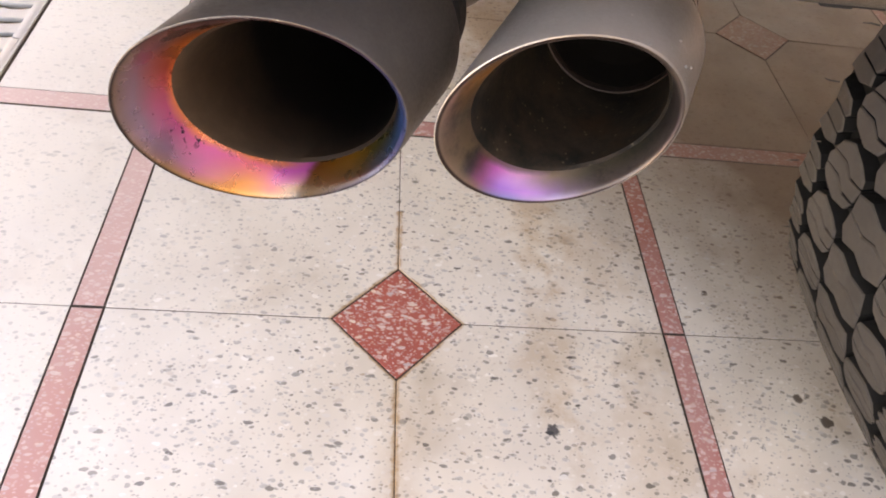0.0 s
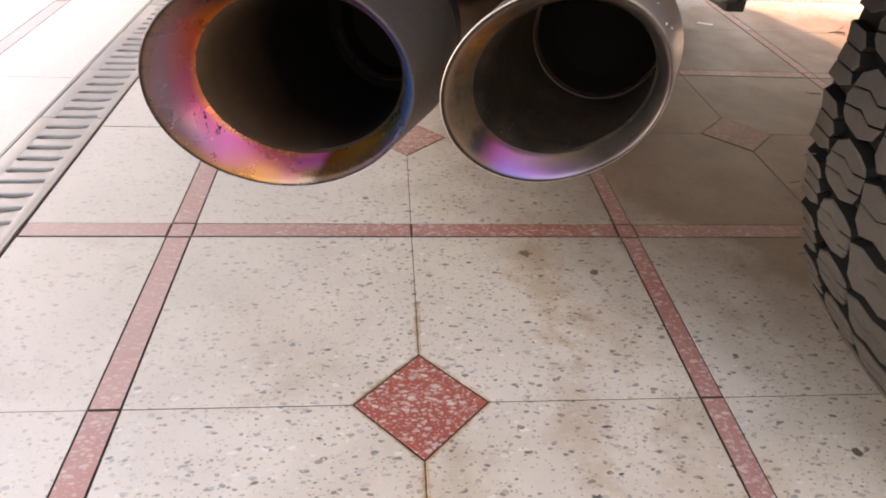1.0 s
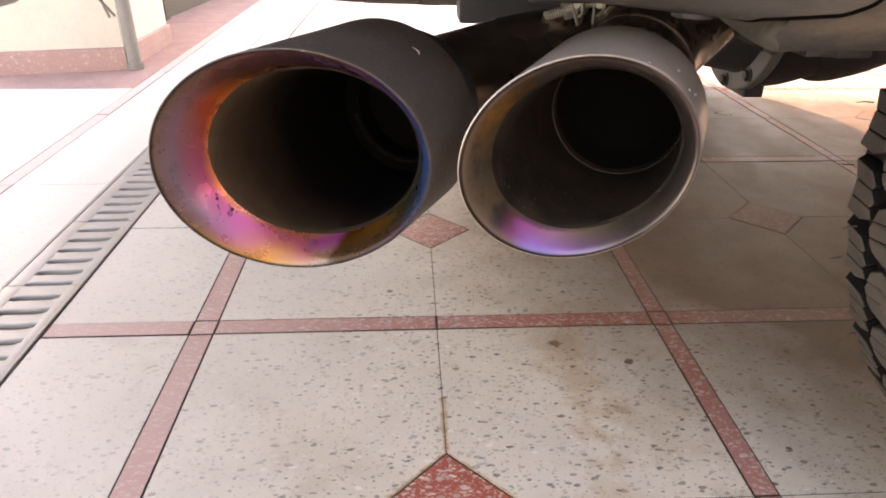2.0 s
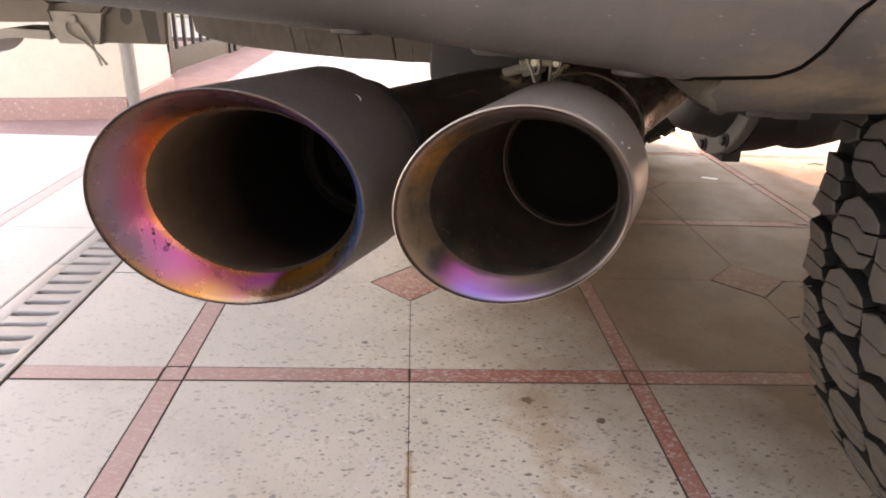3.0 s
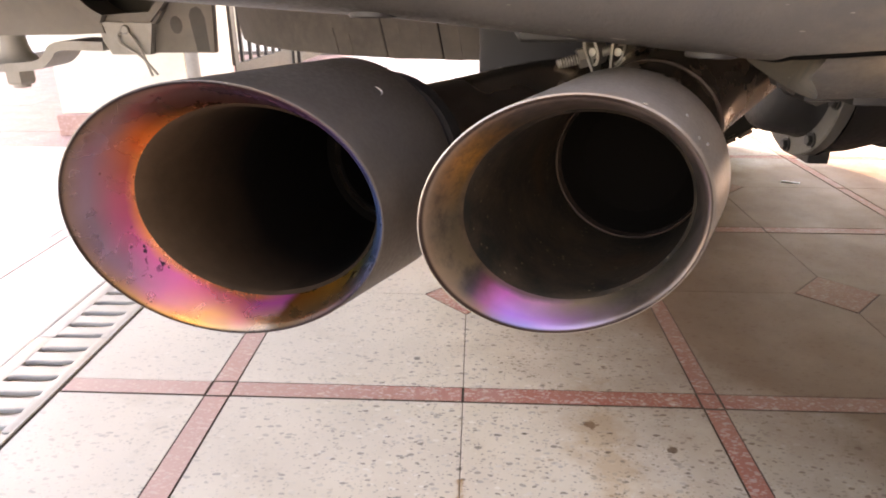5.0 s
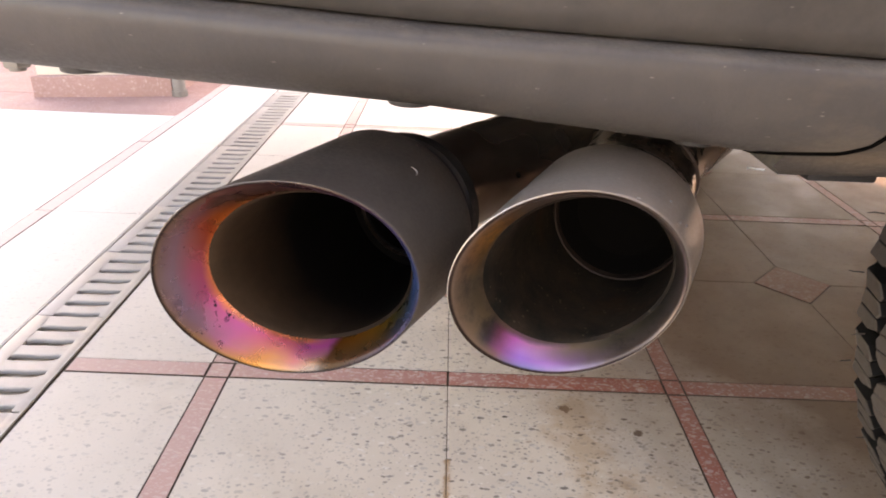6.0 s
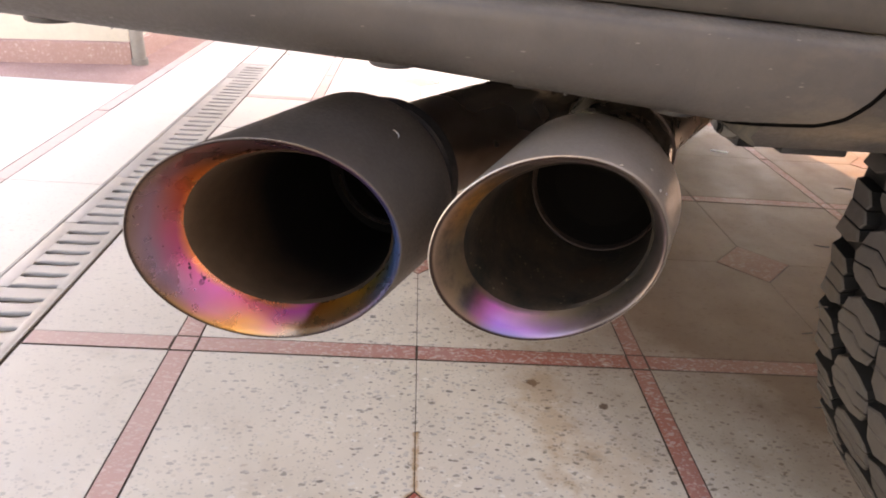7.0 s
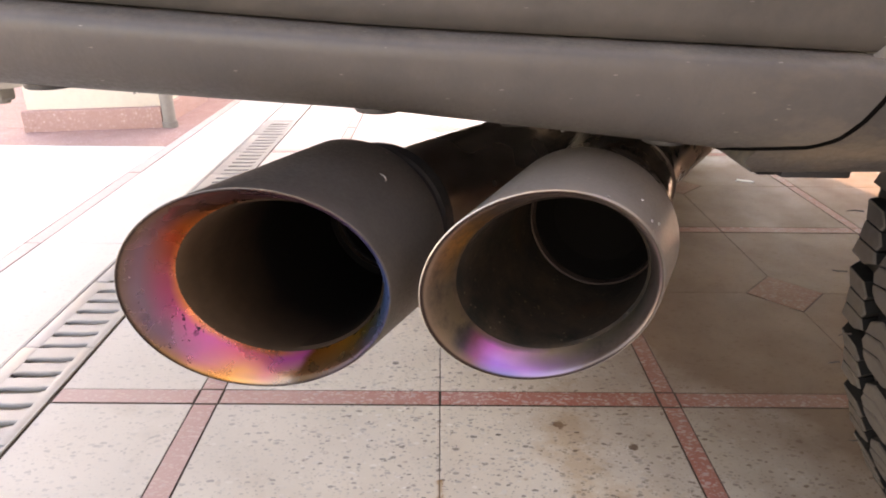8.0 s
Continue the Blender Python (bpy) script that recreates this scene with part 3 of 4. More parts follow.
def steel(name, colour, rough, dusty=0.5, metal=0.85):
    m = Nodes(name, rough, metal)
    big, fine = m.noise(10, 4, 0.6), m.noise(500, 3, 0.6)
    c = m.mix(m.ramp(big, (0.3, 0.0), (0.7, 1.0)), tuple(v * 0.8 for v in colour), tuple(v * 1.15 for v in colour))
    dust = m.ramp(m.noise(75, 5, 0.7), (0.55, 0.0), (0.8, dusty))
    c = m.mix(dust, c, (0.34, 0.29, 0.25))
    dot = m.cells(130)
    fleck = m.math("MULTIPLY", m.ramp(dot.outputs["Distance"], (0.05, 1.0), (0.10, 0.0)), m.math("LESS_THAN", m.axis(0, dot.outputs["Color"]), 0.10))
    c = m.mix(m.math("MULTIPLY", fleck, 0.7), c, (0.6, 0.52, 0.42))
    m.set("Base Color", c)
    m.set("Metallic", m.ramp(dust, (0.0, metal), (0.5, metal * 0.5)))
    m.set("Roughness", m.ramp(fine, (0.3, rough - 0.08), (0.7, rough + 0.1)))
    m.bump(fine, 0.15, 0.0004)
    return m.mat


DARK_STEEL = steel("blackened_titanium", (0.178, 0.150, 0.130), 0.46, 0.12)
WARM_STEEL = steel("brushed_stainless_steel", (0.41, 0.352, 0.298), 0.38, 0.2, 0.62)
m = Nodes("heat_browned_pipe_steel", 0.3, 0.92)
m.set("Base Color", m.mix(m.ramp(m.noise(16, 3, 0.5, None, (1, 1, 2)), (0.3, 0.0), (0.7, 1.0)), (0.20, 0.142, 0.108), (0.36, 0.295, 0.25)))
m.set("Roughness", m.ramp(m.noise(9, 3, 0.5), (0.3, 0.22), (0.7, 0.34)))
m.bump(m.noise(60, 2, 0.4), 0.05, 0.0005)
BRONZED = m.mat
DULL_PIPE = plain("dusty_brown_pipe_steel", (0.200, 0.152, 0.120), 0.25, 0.9, grain=40, depth=0.08, vary=0.3, dust=0.12)
RUSTED = plain("rust_browned_steel", (0.036, 0.022, 0.016), 0.5, 0.4, grain=260, depth=0.3, vary=0.3)
def depth_shaded(name, brown, centre, axis, start, stop):
    """Scorched steel that blackens deeper in the pipe: soot, with the shade inside painted in."""
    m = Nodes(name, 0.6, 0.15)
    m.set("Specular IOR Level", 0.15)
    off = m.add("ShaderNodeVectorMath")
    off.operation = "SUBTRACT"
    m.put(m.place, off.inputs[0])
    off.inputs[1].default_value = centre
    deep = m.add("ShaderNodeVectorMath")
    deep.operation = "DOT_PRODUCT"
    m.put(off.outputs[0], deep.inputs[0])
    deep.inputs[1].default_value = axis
    # blackening driven by depth, as the shade in the pipe would be
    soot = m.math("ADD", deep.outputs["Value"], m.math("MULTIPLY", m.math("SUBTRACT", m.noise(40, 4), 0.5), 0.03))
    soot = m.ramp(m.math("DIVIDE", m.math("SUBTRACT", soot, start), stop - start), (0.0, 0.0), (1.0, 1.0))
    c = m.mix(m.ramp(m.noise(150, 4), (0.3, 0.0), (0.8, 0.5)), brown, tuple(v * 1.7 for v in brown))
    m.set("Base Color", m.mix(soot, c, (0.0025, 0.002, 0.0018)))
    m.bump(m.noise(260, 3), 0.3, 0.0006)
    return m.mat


SCORCHED = depth_shaded("scorched_shaded_inner_steel", (0.060, 0.037, 0.022), (-0.0849, -0.1719, 0.4128), (0.392, 0.919, -0.035), -0.015, 0.060)
m = Nodes("sooty_inner_steel", 0.6, 0.2)
m.set("Specular IOR Level", 0.2)
soot = m.mix(m.ramp(m.noise(45, 5, 0.7), (0.38, 0.0), (0.66, 1.0)), (0.010, 0.009, 0.007), (0.038, 0.026, 0.017))
soot = m.mix(m.ramp(m.noise(24, 4, 0.6, None, (1, 1, 0.5)), (0.56, 0.0), (0.72, 0.5)), soot, (0.060, 0.028, 0.012))
speckle = m.cells(360)
soot = m.mix(m.math("MULTIPLY", m.math("LESS_THAN", m.axis(0, speckle.outputs["Color"]), 0.12), m.ramp(speckle.outputs["Distance"], (0.15, 0.8), (0.3, 0.0))), soot, (0.12, 0.10, 0.065))
m.set("Base Color", soot)
m.bump(m.noise(220, 4), 0.5, 0.0007)
SOOTY = m.mat


def exhaust_tip(centre, az, el, r, n_az, n_el, length, r_in, lip_deep, body_mat, lip_mat, inner, label, e=0.0012, r_back=None):
    r_back = r_back or r
    c, f3 = Vector(centre), tip_frame(radians(az), radians(el))
    n = Vector((math.sin(radians(n_az)) * math.cos(radians(n_el)), math.cos(radians(n_az)) * math.cos(radians(n_el)), math.sin(radians(n_el))))
    turn = [2 * math.pi * k / 96 for k in range(96)]
    ring = lambda rr, depth, sq=0.0: [tip_point(c, f3, n, a, rr, depth, sq) for a in turn]
    bm = bmesh.new()
    loops = [ring(r - e, 0.0002), ring(r - 0.25 * e, 0.0002 + 0.5 * e), ring(r, 0.0002 + 1.6 * e)]
    loops += [ring(r + (r_back - r) * k / 6, 0.0002 + 1.6 * e + (length - 0.006) * k / 6, k / 6) for k in range(1, 7)]
    loops += [ring(r_back - 0.001, length - 0.0015, 1), ring(r_back - 0.004, length, 1), ring(r_in + 0.001, length + 0.001, 1)]
    rings(bm, loops)
    body = hung("exhaust_tip", bm, body_mat, car, label, 40)
    # lip, with a map that runs round and across it
    bm = bmesh.new()
    steps = 10
    prof = [(r - e, 0.0002), (r - 1.8 * e, -0.0001 if e < 0.001 else -0.0002), (r - 2.8 * e, 0.0006)]
    for k in range(1, steps + 1):
        t = k / steps
        prof.append((r - 2.8 * e - (r - 2.8 * e - r_in) * t, 0.0006 + lip_deep * (t ** 1.3)))
    made = rings(bm, [ring(a, b) for a, b in prof])
    layer = bm.loops.layers.uv.new("round")
    where = {v: (i / 96, j / (len(made) - 1)) for j, loop in enumerate(made) for i, v in enumerate(loop)}
    for f in bm.faces:
        us = [where[l.vert][0] for l in f.loops]
        for l in f.loops:
            u, v = where[l.vert]
            l[layer].uv = (u + (1 if max(us) - min(us) > 0.5 and u < 0.5 else 0), v)
    hung("lip", bm, lip_mat, body, "polished rolled lip with rainbow heat tint and painted reflections", 60)
    # inner wall
    bm = bmesh.new()
    deep = inner[0] + 0.006 if inner else length + 0.03
    loops = [ring(r_in, lip_deep + 0.0006), ring(r_in - 0.0016, lip_deep + 0.003)]
    loops += [ring(r_in - 0.0016, lip_deep + 0.003 + (deep - lip_deep) * k / 5, k / 5) for k in range(1, 6)]
    rings(bm, loops)
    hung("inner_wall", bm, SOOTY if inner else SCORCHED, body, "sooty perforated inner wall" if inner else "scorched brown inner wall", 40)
    d = f3[0]
    if inner:
        bm = bmesh.new()
        at, rr = inner
        hub = c - f3[2] * 0.0006
        lathe(bm, hub, d, [(at - 0.0004, rr + 0.0013), (at - 0.0009, rr + 0.0009), (at - 0.0010, rr + 0.0005), (at - 0.0006, rr), (at + 0.004, rr - 0.0005)], 64)
        hung("inner_pipe", bm, RUSTED, body, "rolled end of the inner pipe")
        bm = bmesh.new()
        lathe(bm, hub, d, [(at + 0.004, r_in + 0.002), (at + 0.003, rr + 0.0025), (at - 0.0004, rr + 0.0013)], 64)
        hung("collar", bm, SOOTY, body)
        bm = bmesh.new()
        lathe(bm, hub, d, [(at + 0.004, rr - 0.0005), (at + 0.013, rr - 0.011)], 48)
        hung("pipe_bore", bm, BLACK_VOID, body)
        at, rr = at + 0.013, rr - 0.011
    else:
        hub = c
        at, rr = deep + 0.015, r_in - 0.0016
        bm = bmesh.new()
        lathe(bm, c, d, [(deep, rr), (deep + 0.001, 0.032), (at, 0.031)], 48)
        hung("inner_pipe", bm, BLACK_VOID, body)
    # added black disc closes the bore and stands for the darkness inside
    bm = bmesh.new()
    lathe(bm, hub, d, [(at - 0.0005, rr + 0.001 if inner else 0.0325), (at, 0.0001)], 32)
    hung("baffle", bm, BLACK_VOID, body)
    return c, d


tl, dl = exhaust_tip((-0.0849, -0.1719, 0.4128), 23.1, -2.06, 0.0529, -6.1, 5.0, 0.0950, 0.0423, 0.0190, DARK_STEEL, LIP_LEFT, None, "dark satin exhaust tip with a chip in its top", 0.0005, 0.0544)
tr, dr = exhaust_tip((0.0483, -0.1534, 0.4066), 25.7, 0.24, 0.0521, -5.7, 0.73, 0.0840, 0.0430, 0.0180, WARM_STEEL, LIP_RIGHT, (0.101, 0.0393), "brushed steel exhaust tip with an inner pipe", 0.0008)

# small crescent chips and scratches in the tips
def crescent(bm, place, out, wide, turn):
    """A thin curved sliver lying on a surface."""
    n, s, u = basis(out)
    pts = [Vector(place) + n * 0.0001 + wide * (math.cos(a + turn) * s + math.sin(a + turn) * 0.8 * u) for a in (radians(q) for q in range(-75, 76, 15))]
    k = len(pts) - 1
    tube(bm, pts, [0.0001 + 0.0004 * math.sin(math.pi * i / k) for i in range(k + 1)], 6)


for place, hub, axis, wide, turn in (((-0.031, -0.126, 0.455), tl, dl, 0.0036, 3.6), ((0.076, -0.151, 0.455), tr, dr, 0.0017, 2.2), ((0.098, -0.139, 0.436), tr, dr, 0.0010, 1.2), ((0.101, -0.132, 0.431), tr, dr, 0.0008, 0.5), ((0.093, -0.130, 0.441), tr, dr, 0.0008, 2.9)):
    p = Vector(place)
    out = (p - hub) - axis * (p - hub).dot(axis)
    p = hub + axis * (p - hub).dot(axis) + out.normalized() * (0.0539 if hub is tl else 0.0524)
    bm = bmesh.new()
    crescent(bm, p, out, wide, turn)
    hung("chip", bm, SCRATCH, car)

# pipes behind the tips
bm = bmesh.new()
lathe(bm, tl, dl, [(0.093, 0.0422), (0.093, 0.0430), (0.096, 0.0455), (0.108, 0.0455), (0.110, 0.044), (0.114, 0.044), (0.116, 0.0455), (0.126, 0.0455), (0.130, 0.042), (0.130, 0.033)], 64)
hung("coupling_sleeve", bm, SLEEVE, car, "black sleeve joining tip and pipe")
bm = bmesh.new()
a = tl + dl * 0.1225
tube(bm, bent([a, a + dl * 0.04, a + dl * 0.075 + Vector((0.012, 0, 0.002)), (0.055, 0.045, 0.414), (0.11, 0.068, 0.416), (0.17, 0.085, 0.420)], 8), 0.034, 40, (False, True))
hung("exhaust_pipe", bm, BRONZED, car, "heat-browned branch pipe")
bm = bmesh.new()
b = tr + dr * 0.081
tube(bm, bent([b - dr * 0.004, b + dr * 0.022, (0.106, -0.028, 0.411), (0.132, 0.016, 0.430), (0.176, 0.056, 0.452), (0.222, 0.086, 0.487), (0.245, 0.10, 0.60)], 8), [0.0432] * 11 + [0.0430 - 0.0005 * k for k in range(10)] + [0.0382] * 28, 48, (False, True))
main_pipe = hung("exhaust_pipe", bm, DULL_PIPE, car, "dusty brown steel main exhaust pipe with a welded bend")
bm = bmesh.new()
lathe(bm, Vector((0.118, -0.007, 0.4195)), (0.5, 0.78, 0.36), [(-0.0012, 0.037), (0.0, 0.0390), (0.0012, 0.0390), (0.0024, 0.037)], 48)
hung("weld_bead", bm, RUSTED, main_pipe)

# band clamp with its T-bolt
bm = bmesh.new()
lathe(bm, (0.104, -0.034, 0.411), (0.44, 0.86, 0.2), [(-0.007, 0.0388), (-0.007, 0.0400), (0.007, 0.0400), (0.007, 0.0388)], 56, True)
clamp = hung("band_clamp", bm, DULL_PIPE, car, "galvanised band clamp with a threaded T-bolt")
BOLT = Vector((1.0, 0.03, 0.28)).normalized()
EAR_Y = 0.035
foot = Vector((0.0625, EAR_Y, 0.4463))
bm = bmesh.new()
tube(bm, [foot, foot + BOLT * 0.054], 0.0030, 12)
for k in range(9):
    lathe(bm, foot + BOLT * (0.0005 + 0.0017 * k), BOLT, [(0, 0.0030), (0.0006, 0.0037), (0.0013, 0.0030)], 14)
hung("t_bolt", bm, GALVANISED, clamp)
bm = bmesh.new()
hexhead(bm, foot + BOLT * 0.0135, BOLT, 0.0066, 0.0065)
lathe(bm, foot + BOLT * 0.0205, BOLT, [(0, 0.003), (0, 0.0076), (0.0014, 0.0076), (0.0014, 0.003)], 20)
hung("nut", bm, GALVANISED, clamp)
for x0, lean in ((0.0862, -0.30), (0.1020, 0.12)):
    # an end of the band, folded over into a flat loop round its trunnion
    loop = bent([Vector((q, h, 0)) for q, h in ((-0.0016, -0.013), (-0.0026, -0.004), (-0.0034, 0.0035), (-0.0022, 0.0072), (0.0006, 0.0086), (0.0032, 0.0070), (0.0042, 0.0025), (0.0036, -0.0030), (0.0016, -0.0064), (-0.0006, -0.0072))], 5)
    bm = bmesh.new()
    skin = []
    for i, q in enumerate(loop):
        d2 = (loop[min(i + 1, len(loop) - 1)] - loop[max(i - 1, 0)]).normalized()
        n2 = Vector((-d2.y, d2.x, 0)) * 0.0008
        row = []
        for e, w in ((q - n2, -0.0095), (q + n2, -0.0095), (q + n2, 0.0095), (q - n2, 0.0095)):
            row.append(Vector((x0 + e.x + lean * e.y, EAR_Y, 0.4545 + 0.05 * (x0 - 0.0862) + e.y)) + dr * w)
        skin.append(row)
    rings(bm, skin, caps=(True, True))
    hung("band_ear", bm, GALVANISED, clamp, "curled end of the band")
    bm = bmesh.new()
    mid = Vector((x0 + 0.0004, EAR_Y, 0.4552))
    tube(bm, [mid - dr * 0.0085, mid - dr * 0.0075, mid + dr * 0.008], [0.0024, 0.0030, 0.0030], 14)
    hung("trunnion", bm, GALVANISED, clamp)
bm = bmesh.new()
box(bm, 0.106, 0.122, EAR_Y - 0.006, EAR_Y + 0.010, 0.4462, 0.4478, 0.0005)
hung("band_tongue", bm, GALVANISED, clamp)


# rear bumper side, lower body and wheel arch
def fall(z):
    """The lower edge falls faster towards the wheel than the ledge above."""
    return 0.11 - 0.065 * min(1.0, max(0.0, (z - 0.487) / 0.036))


def tilt(x, y, z):
    """The lower body falls a little towards the wheel and runs slightly inwards."""
    return Vector((x, y + 0.03 * x, z - (fall(z) if x > -0.03 else 0.07) * (x + 0.03)))


def seam(z):
    """Where the bumper ends against the wing: a curve that sweeps up towards the wheel."""
    return float(np.interp(z, (0.455, 0.464, 0.469, 0.471, 0.477, 0.487, 0.499, 0.505, 0.53, 0.62), (0.140, 0.144, 0.170, 0.181, 0.191, 0.198, 0.204, 0.208, 0.243, 0.276)))


XS = [k / 48 for k in range(49)]
bumper_end = lambda y, z: seam(z - 0.2 * fall(z)) - 0.001 if y < -0.082 else 0.144
LOW = [(-0.02, 0.500), (-0.03, 0.486), (-0.04, 0.4800), (-0.06, 0.4800), (-0.085, 0.4818), (-0.105, 0.4836), (-0.118, 0.4878), (-0.128, 0.495), (-0.134, 0.503), (-0.137, 0.5115), (-0.1375, 0.5165), (-0.136, 0.5203), (-0.132, 0.5225), (-0.122, 0.524), (-0.10, 0.525), (-0.02, 0.525)]
UPPER = [(-0.02, 0.5255), (-0.119, 0.5255), (-0.1215, 0.528), (-0.124, 0.538), (-0.1275, 0.57), (-0.128, 0.62), (-0.12, 0.75), (-0.10, 1.0), (-0.05, 1.02)]


def swept(bm, profile, start, stop, shares=XS, bend=tilt):
    """Sweep a profile of (y, z) along x between two ends that depend on the height."""
    loops = [[bend(start(y, z) + (stop(y, z) - start(y, z)) * t, y, z) for y, z in profile] for t in shares]
    made = [[bm.verts.new(p) for p in loop] for loop in loops]
    for a, b in zip(made, made[1:]):
        for i in range(len(profile) - 1):
            bm.faces.new((a[i], a[i + 1], b[i + 1], b[i]))
    for loop in (made[0], made[-1]):
        bm.faces.new(loop)


bm = bmesh.new()
swept(bm, [(p.x, p.y) for p in bent([Vector((y, z, 0)) for y, z in LOW], 3)], lambda y, z: -0.78, bumper_end)
bumper = hung("rear_bumper", bm, BODY, car, "dark grey textured plastic bumper wrapping the rear corner")
bm = bmesh.new()
swept(bm, UPPER, lambda y, z: -0.78, lambda y, z: seam(z - 0.2 * fall(z)))
hung("body_panel", bm, PAINT, car, "dusty dark grey body side above the bumper")
ARCH = 0.398


def arch(y, z):
    return HUB.x - math.sqrt(max(0.0, ARCH ** 2 - (z - HUB.z) ** 2))


flat = lambda x, y, z: Vector((x, y + 0.03 * x + 0.0022, z))
WING = [(-0.02, 0.468), (-0.03, 0.455), (-0.045, 0.446), (-0.062, 0.4425), (-0.078, 0.4430), (-0.090, 0.4465), (-0.100, 0.4515), (-0.109, 0.4580), (-0.1130, 0.4615), (-0.1170, 0.465), (-0.1245, 0.472), (-0.1322, 0.482), (-0.1370, 0.494), (-0.1385, 0.507), (-0.1385, 0.520), (-0.1375, 0.535), (-0.134, 0.57), (-0.131, 0.62), (-0.127, 0.70), (-0.123, 0.76)]
fine_wing = [(p.x, p.y) for p in bent([Vector((y, z, 0)) for y, z in WING], 4)]
wing_start = lambda y, z: seam(z) - 0.006 if y < -0.1 and z > 0.4665 else 0.158 + max(0.0, 0.457 - z) * 1.3
bm = bmesh.new()
swept(bm, fine_wing, wing_start, arch, [k / 20 for k in range(21)], flat)
wing = hung("rear_wing", bm, BODY, car, "dusty grey wing corner in front of the wheel arch")
# raised black bead that paints the shade of the open seam
bm = bmesh.new()
rim = [p for p in bent([Vector((y, z, 0)) for y, z in LOW], 6) if p.x < -0.083 and p.y < 0.5245]
rim = [tilt(bumper_end(p.x, p.y) + 0.0007, p.x - 0.0002, p.y) for p in rim]
tube(bm, rim, [0.0004 + 0.0008 * min(1.0, k / 12) for k in range(len(rim))], 8)
hung("seam_gap", bm, BLACK_VOID, wing, "black bead for the shaded gap between bumper and wing")
bm = bmesh.new()
box(bm, 0.16, 1.16, -0.118, -0.06, 0.765, 1.0, 0.01)
hung("wing_panel", bm, PAINT, car)
for x0, x1, y0, z0 in ((0.192, 0.2115, -0.076, 0.4405), (0.213, 0.236, -0.070, 0.4385)):
    bm = bmesh.new()
    box(bm, x0, x1, y0, y0 + 0.020, z0, z0 + 0.014, 0.002)
    hung("mounting_tab", bm, SLEEVE, wing)
bm = bmesh.new()
tube(bm, [(0.2015, -0.076, 0.4475), (0.2015, -0.0770, 0.4475)], 0.0035, 16)
hung("rivet", bm, UNDER, wing)
# black bracket that reaches in behind the wing corner
bm = bmesh.new()
for profile in ([(0.172, 0.452), (0.176, 0.443), (0.186, 0.438), (0.199, 0.432), (0.212, 0.4375), (0.224, 0.438), (0.226, 0.452)],):
    rings(bm, [[(x, y, z) for x, z in profile] for y in (-0.028, -0.018)], caps=(True, True))
box(bm, 0.186, 0.214, -0.040, -0.012, 0.4365, 0.441, 0.001)
hung("wing_bracket", bm, SLEEVE, wing, "black bent bracket")
# black disc laid on the bracket for the shade in its hole
bm = bmesh.new()
lathe(bm, (0.193, -0.0285, 0.4435), (0, -1, 0), [(0.0, 0.004), (0.0004, 0.0035), (0.0004, 0.001)], 16)
hung("bolt_hole", bm, BLACK_VOID, wing)
bm = bmesh.new()
box(bm, 0.030, 0.078, -0.085, -0.045, 0.4705, 0.481, 0.003, 3)
hung("bumper_bracket", bm, SLEEVE, bumper, "black bracket below the bumper")
for hx, hy, hz in ((-0.196, -0.104, 0.4945), (-0.034, -0.100, 0.4834), (0.118, -0.088, 0.4655)):
    bm = bmesh.new()
    lathe(bm, (hx, hy, hz + 0.0008), (0, 0, 1), [(0.006, 0.0118), (-0.0010, 0.0118), (-0.0016, 0.0113), (-0.0014, 0.0106), (0.0002, 0.0102), (0.0002, 0.0098)], 32)
    hung("plug_rim", bm, SLEEVE, bumper)
    bm = bmesh.new()
    lathe(bm, (hx, hy, hz + 0.0008), (0, 0, 1), [(0.0002, 0.0098), (-0.0004, 0.0094), (-0.0006, 0.001)], 32)
    hung("drain_plug", bm, PLUG, bumper, "round recessed plug")

# pale scratch along the lower edge
bm = bmesh.new()
tube(bm, [tilt(0.0535, -0.1135, 0.4861), tilt(0.060, -0.1125, 0.4858), tilt(0.066, -0.112, 0.4856)], [0.0001, 0.00025, 0.0002], 6)
tube(bm, [tilt(0.066, -0.112, 0.4856), tilt(0.071, -0.1117, 0.4855), tilt(0.075, -0.112, 0.4856)], [0.0002, 0.0004, 0.0002], 6)
hung("scratch", bm, SCRATCH, bumper)

# underbody, far side and rest of the shell; unseen parts are set to cast shade
bm = bmesh.new()
box(bm, -0.72, 3.9, 0.0, 1.62, 0.60, 0.66, 0.01)
hung("floor_pan", bm, UNDER, car, "dark dusty underbody")
# unseen block added under the car to keep light off the floor
bm = bmesh.new()
box(bm, 1.02, 1.9, 0.1, 1.5, 0.33, 0.62, 0.05, 4)
hung("fuel_tank", bm, UNDER, car)
bm = bmesh.new()
box(bm, 1.12, 3.0, -0.08, 1.74, 0.38, 1.0, 0.05, 4)
box(bm, -0.78, 1.14, 1.68, 1.76, 0.80, 1.0, 0.03, 3)
box(bm, -0.78, 0.18, 1.66, 1.74, 0.50, 0.82, 0.03, 3)
box(bm, -0.82, -0.75, -0.10, 1.74, 0.53, 1.0, 0.02, 3)
box(bm, -0.80, 4.2, -0.11, 1.76, 0.995, 1.07, 0.03, 3)
box(bm, 3.86, 4.25, -0.05, 1.8, 0.45, 1.0, 0.06, 4)
# unseen flap behind the far wheel, added to block a sliver of sun
box(bm, 0.15, 0.20, 1.55, 1.74, 0.22, 0.82, 0.02, 3)
hung("body_shell", bm, PAINT, car, "dark grey car body")
bm = bmesh.new()
loops = []
